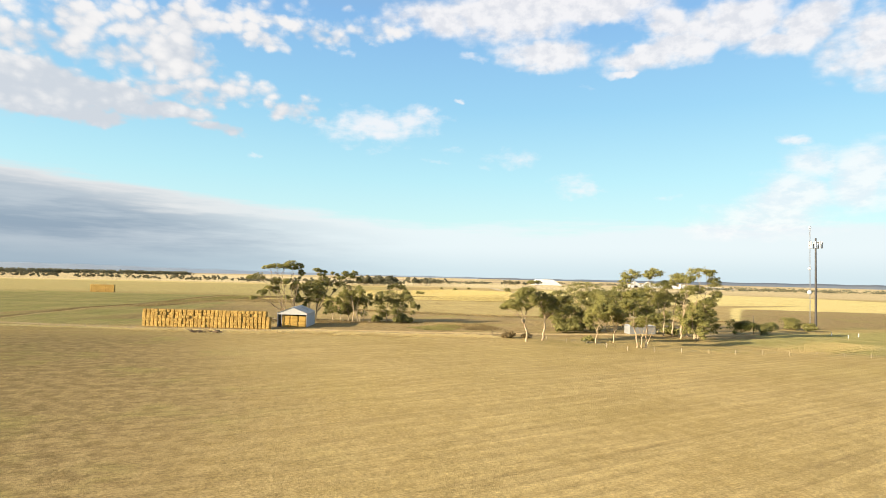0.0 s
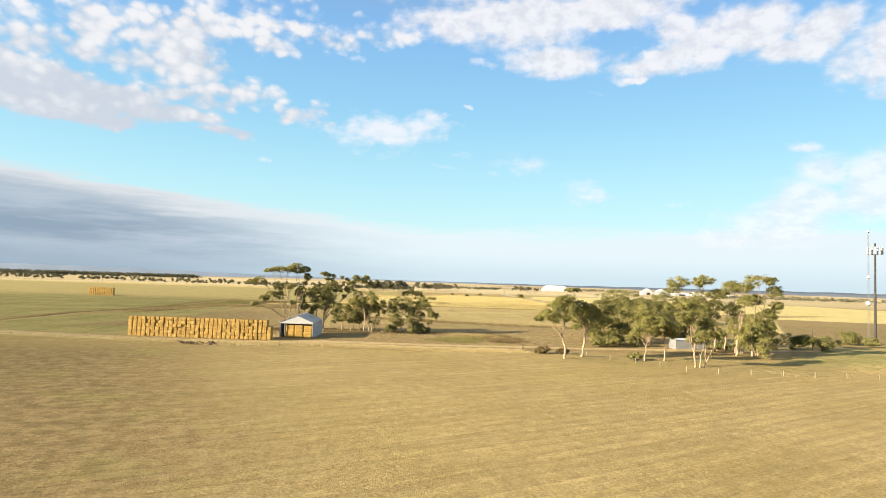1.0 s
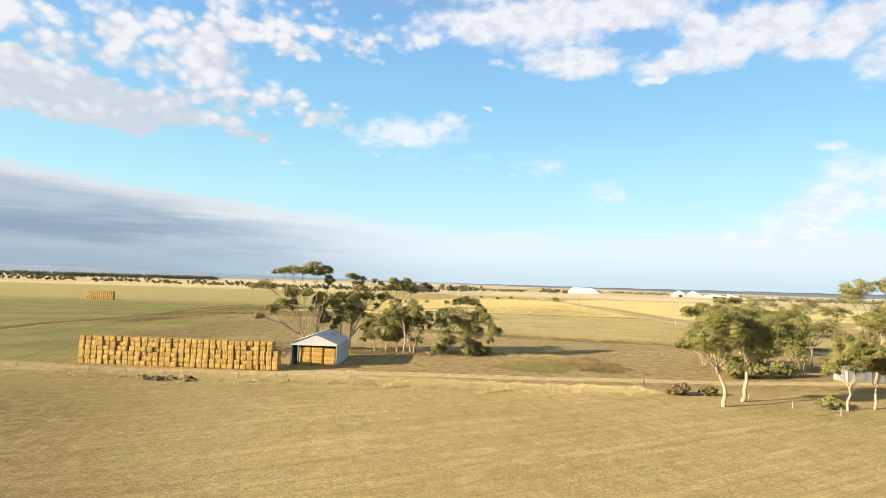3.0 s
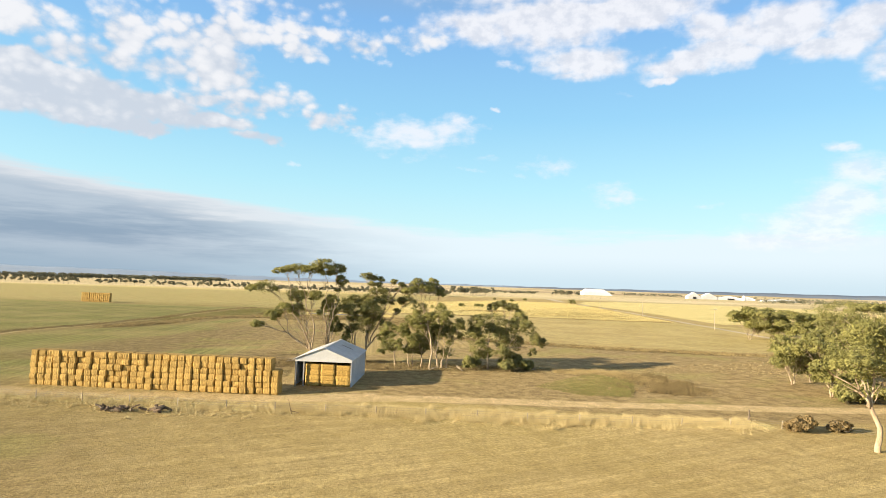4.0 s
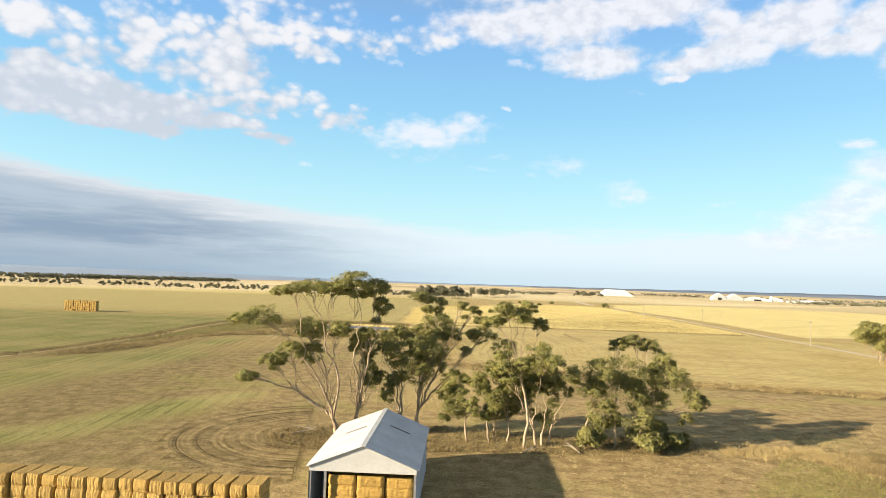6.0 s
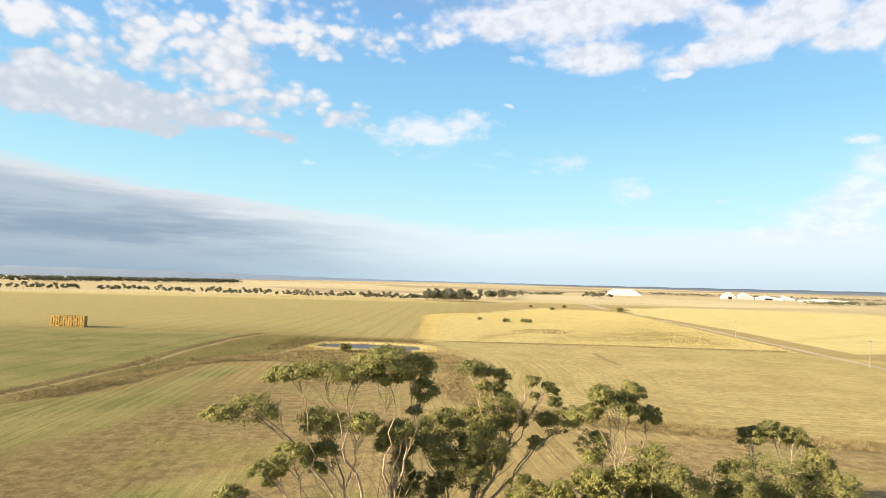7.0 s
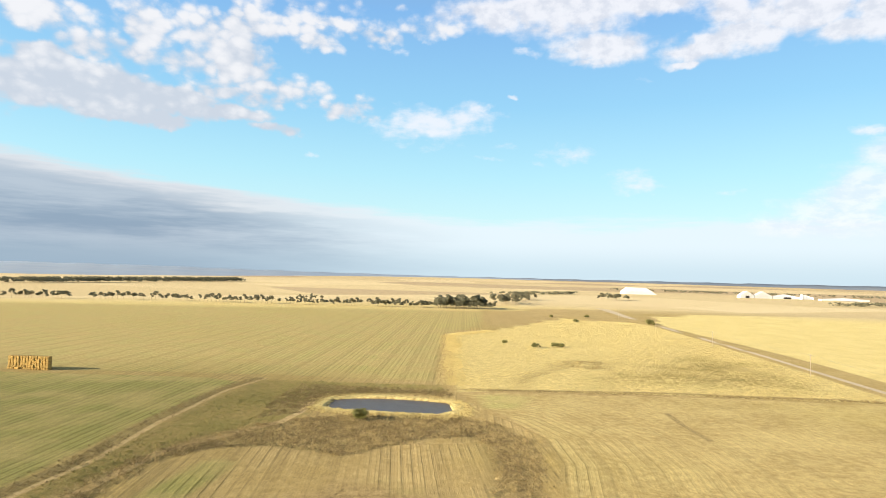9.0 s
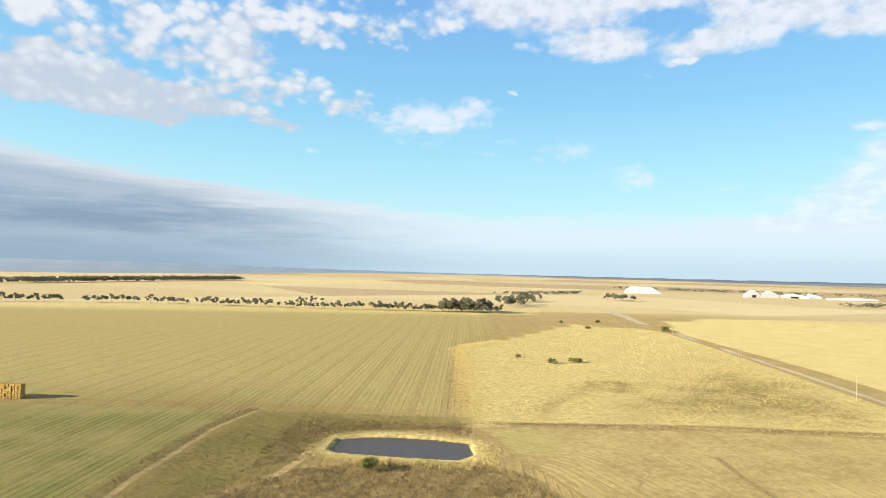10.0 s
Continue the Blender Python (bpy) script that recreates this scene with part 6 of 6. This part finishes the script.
tufts("dry_grass", scatter(TALL_RING, 26000, 6), 0.55, 0.055, 5, GRASS_PALE, "tall ripe yellow grass in an unmown paddock", 6, 0.6)
tufts("dry_grass", along([(33.2, 450.5), (51.9, 566.1), (62.2, 638.1), (99.4, 674.5)], 6.0, 4200, 61), 0.75, 0.06, 6, GRASS_PALE, "pale strip of long grass along the field edge", 61, 0.5)
tufts("weeds", scatter([(-68.6, 330.2), (-54.1, 359.3), (-41.6, 386.3), (-24.9, 405), (-18.7, 434), (27, 436.1), (29.1, 450.5), (-37.4, 462.8), (-47.8, 438.1), (-56.1, 398.8)], 3200, 71), 0.4, 0.06, 6, WEED, "green-brown weeds on the waste ground beside the dam", 71, 0.7)
tufts("scrub", along([(x - 2.8, y) for x, y in FIELD_TRACK], 4.0, 1800, 72), 0.4, 0.05, 6, SCRUB, "brown dead weeds along the field track", 72, 0.7)
tufts("scrub", scatter([(-33.3, 400.9), (-20.8, 407.1), (-17.7, 421.7), (-14.5, 437.1), (27, 435), (31.2, 442.2), (-8.3, 450.5), (-24.9, 454.6), (-31.2, 429.9)], 1500, 73), 0.5, 0.06, 7, SCRUB, "brown dead weeds behind the dam", 73, 0.7)
tufts("scrub", along([(59.2, 450.5), (68.6, 469), (87.3, 491.6), (111.1, 520), (120.5, 512.6), (104.9, 491.6)], 9.0, 1200, 74), 0.4, 0.06, 6, SCRUB, "brown weeds in the dry grass", 74, 0.7)
tufts("scrub", along([(35.3, 443.3), (62.3, 440.2), (124.7, 430.9), (193.3, 416.5)], 3.0, 1500, 75), 0.45, 0.06, 6, SCRUB, "brown weeds along the paddock edge", 75, 0.7)
tufts("scrub", scatter([(88, 446), (195, 420), (222, 528), (248, 640), (190, 600), (128, 520)], 5200, 76), 0.4, 0.05, 5, SCRUB, "brown and grey weeds through the dry grass", 76, 0.7)
tufts("scrub", along([(-14, 405), (-19, 412), (-17, 430), (-4, 441), (14, 438), (30, 432)], 6.0, 1500, 77), 0.5, 0.05, 7, SCRUB, "brown dead weeds on the banks of the dam", 77, 0.7)
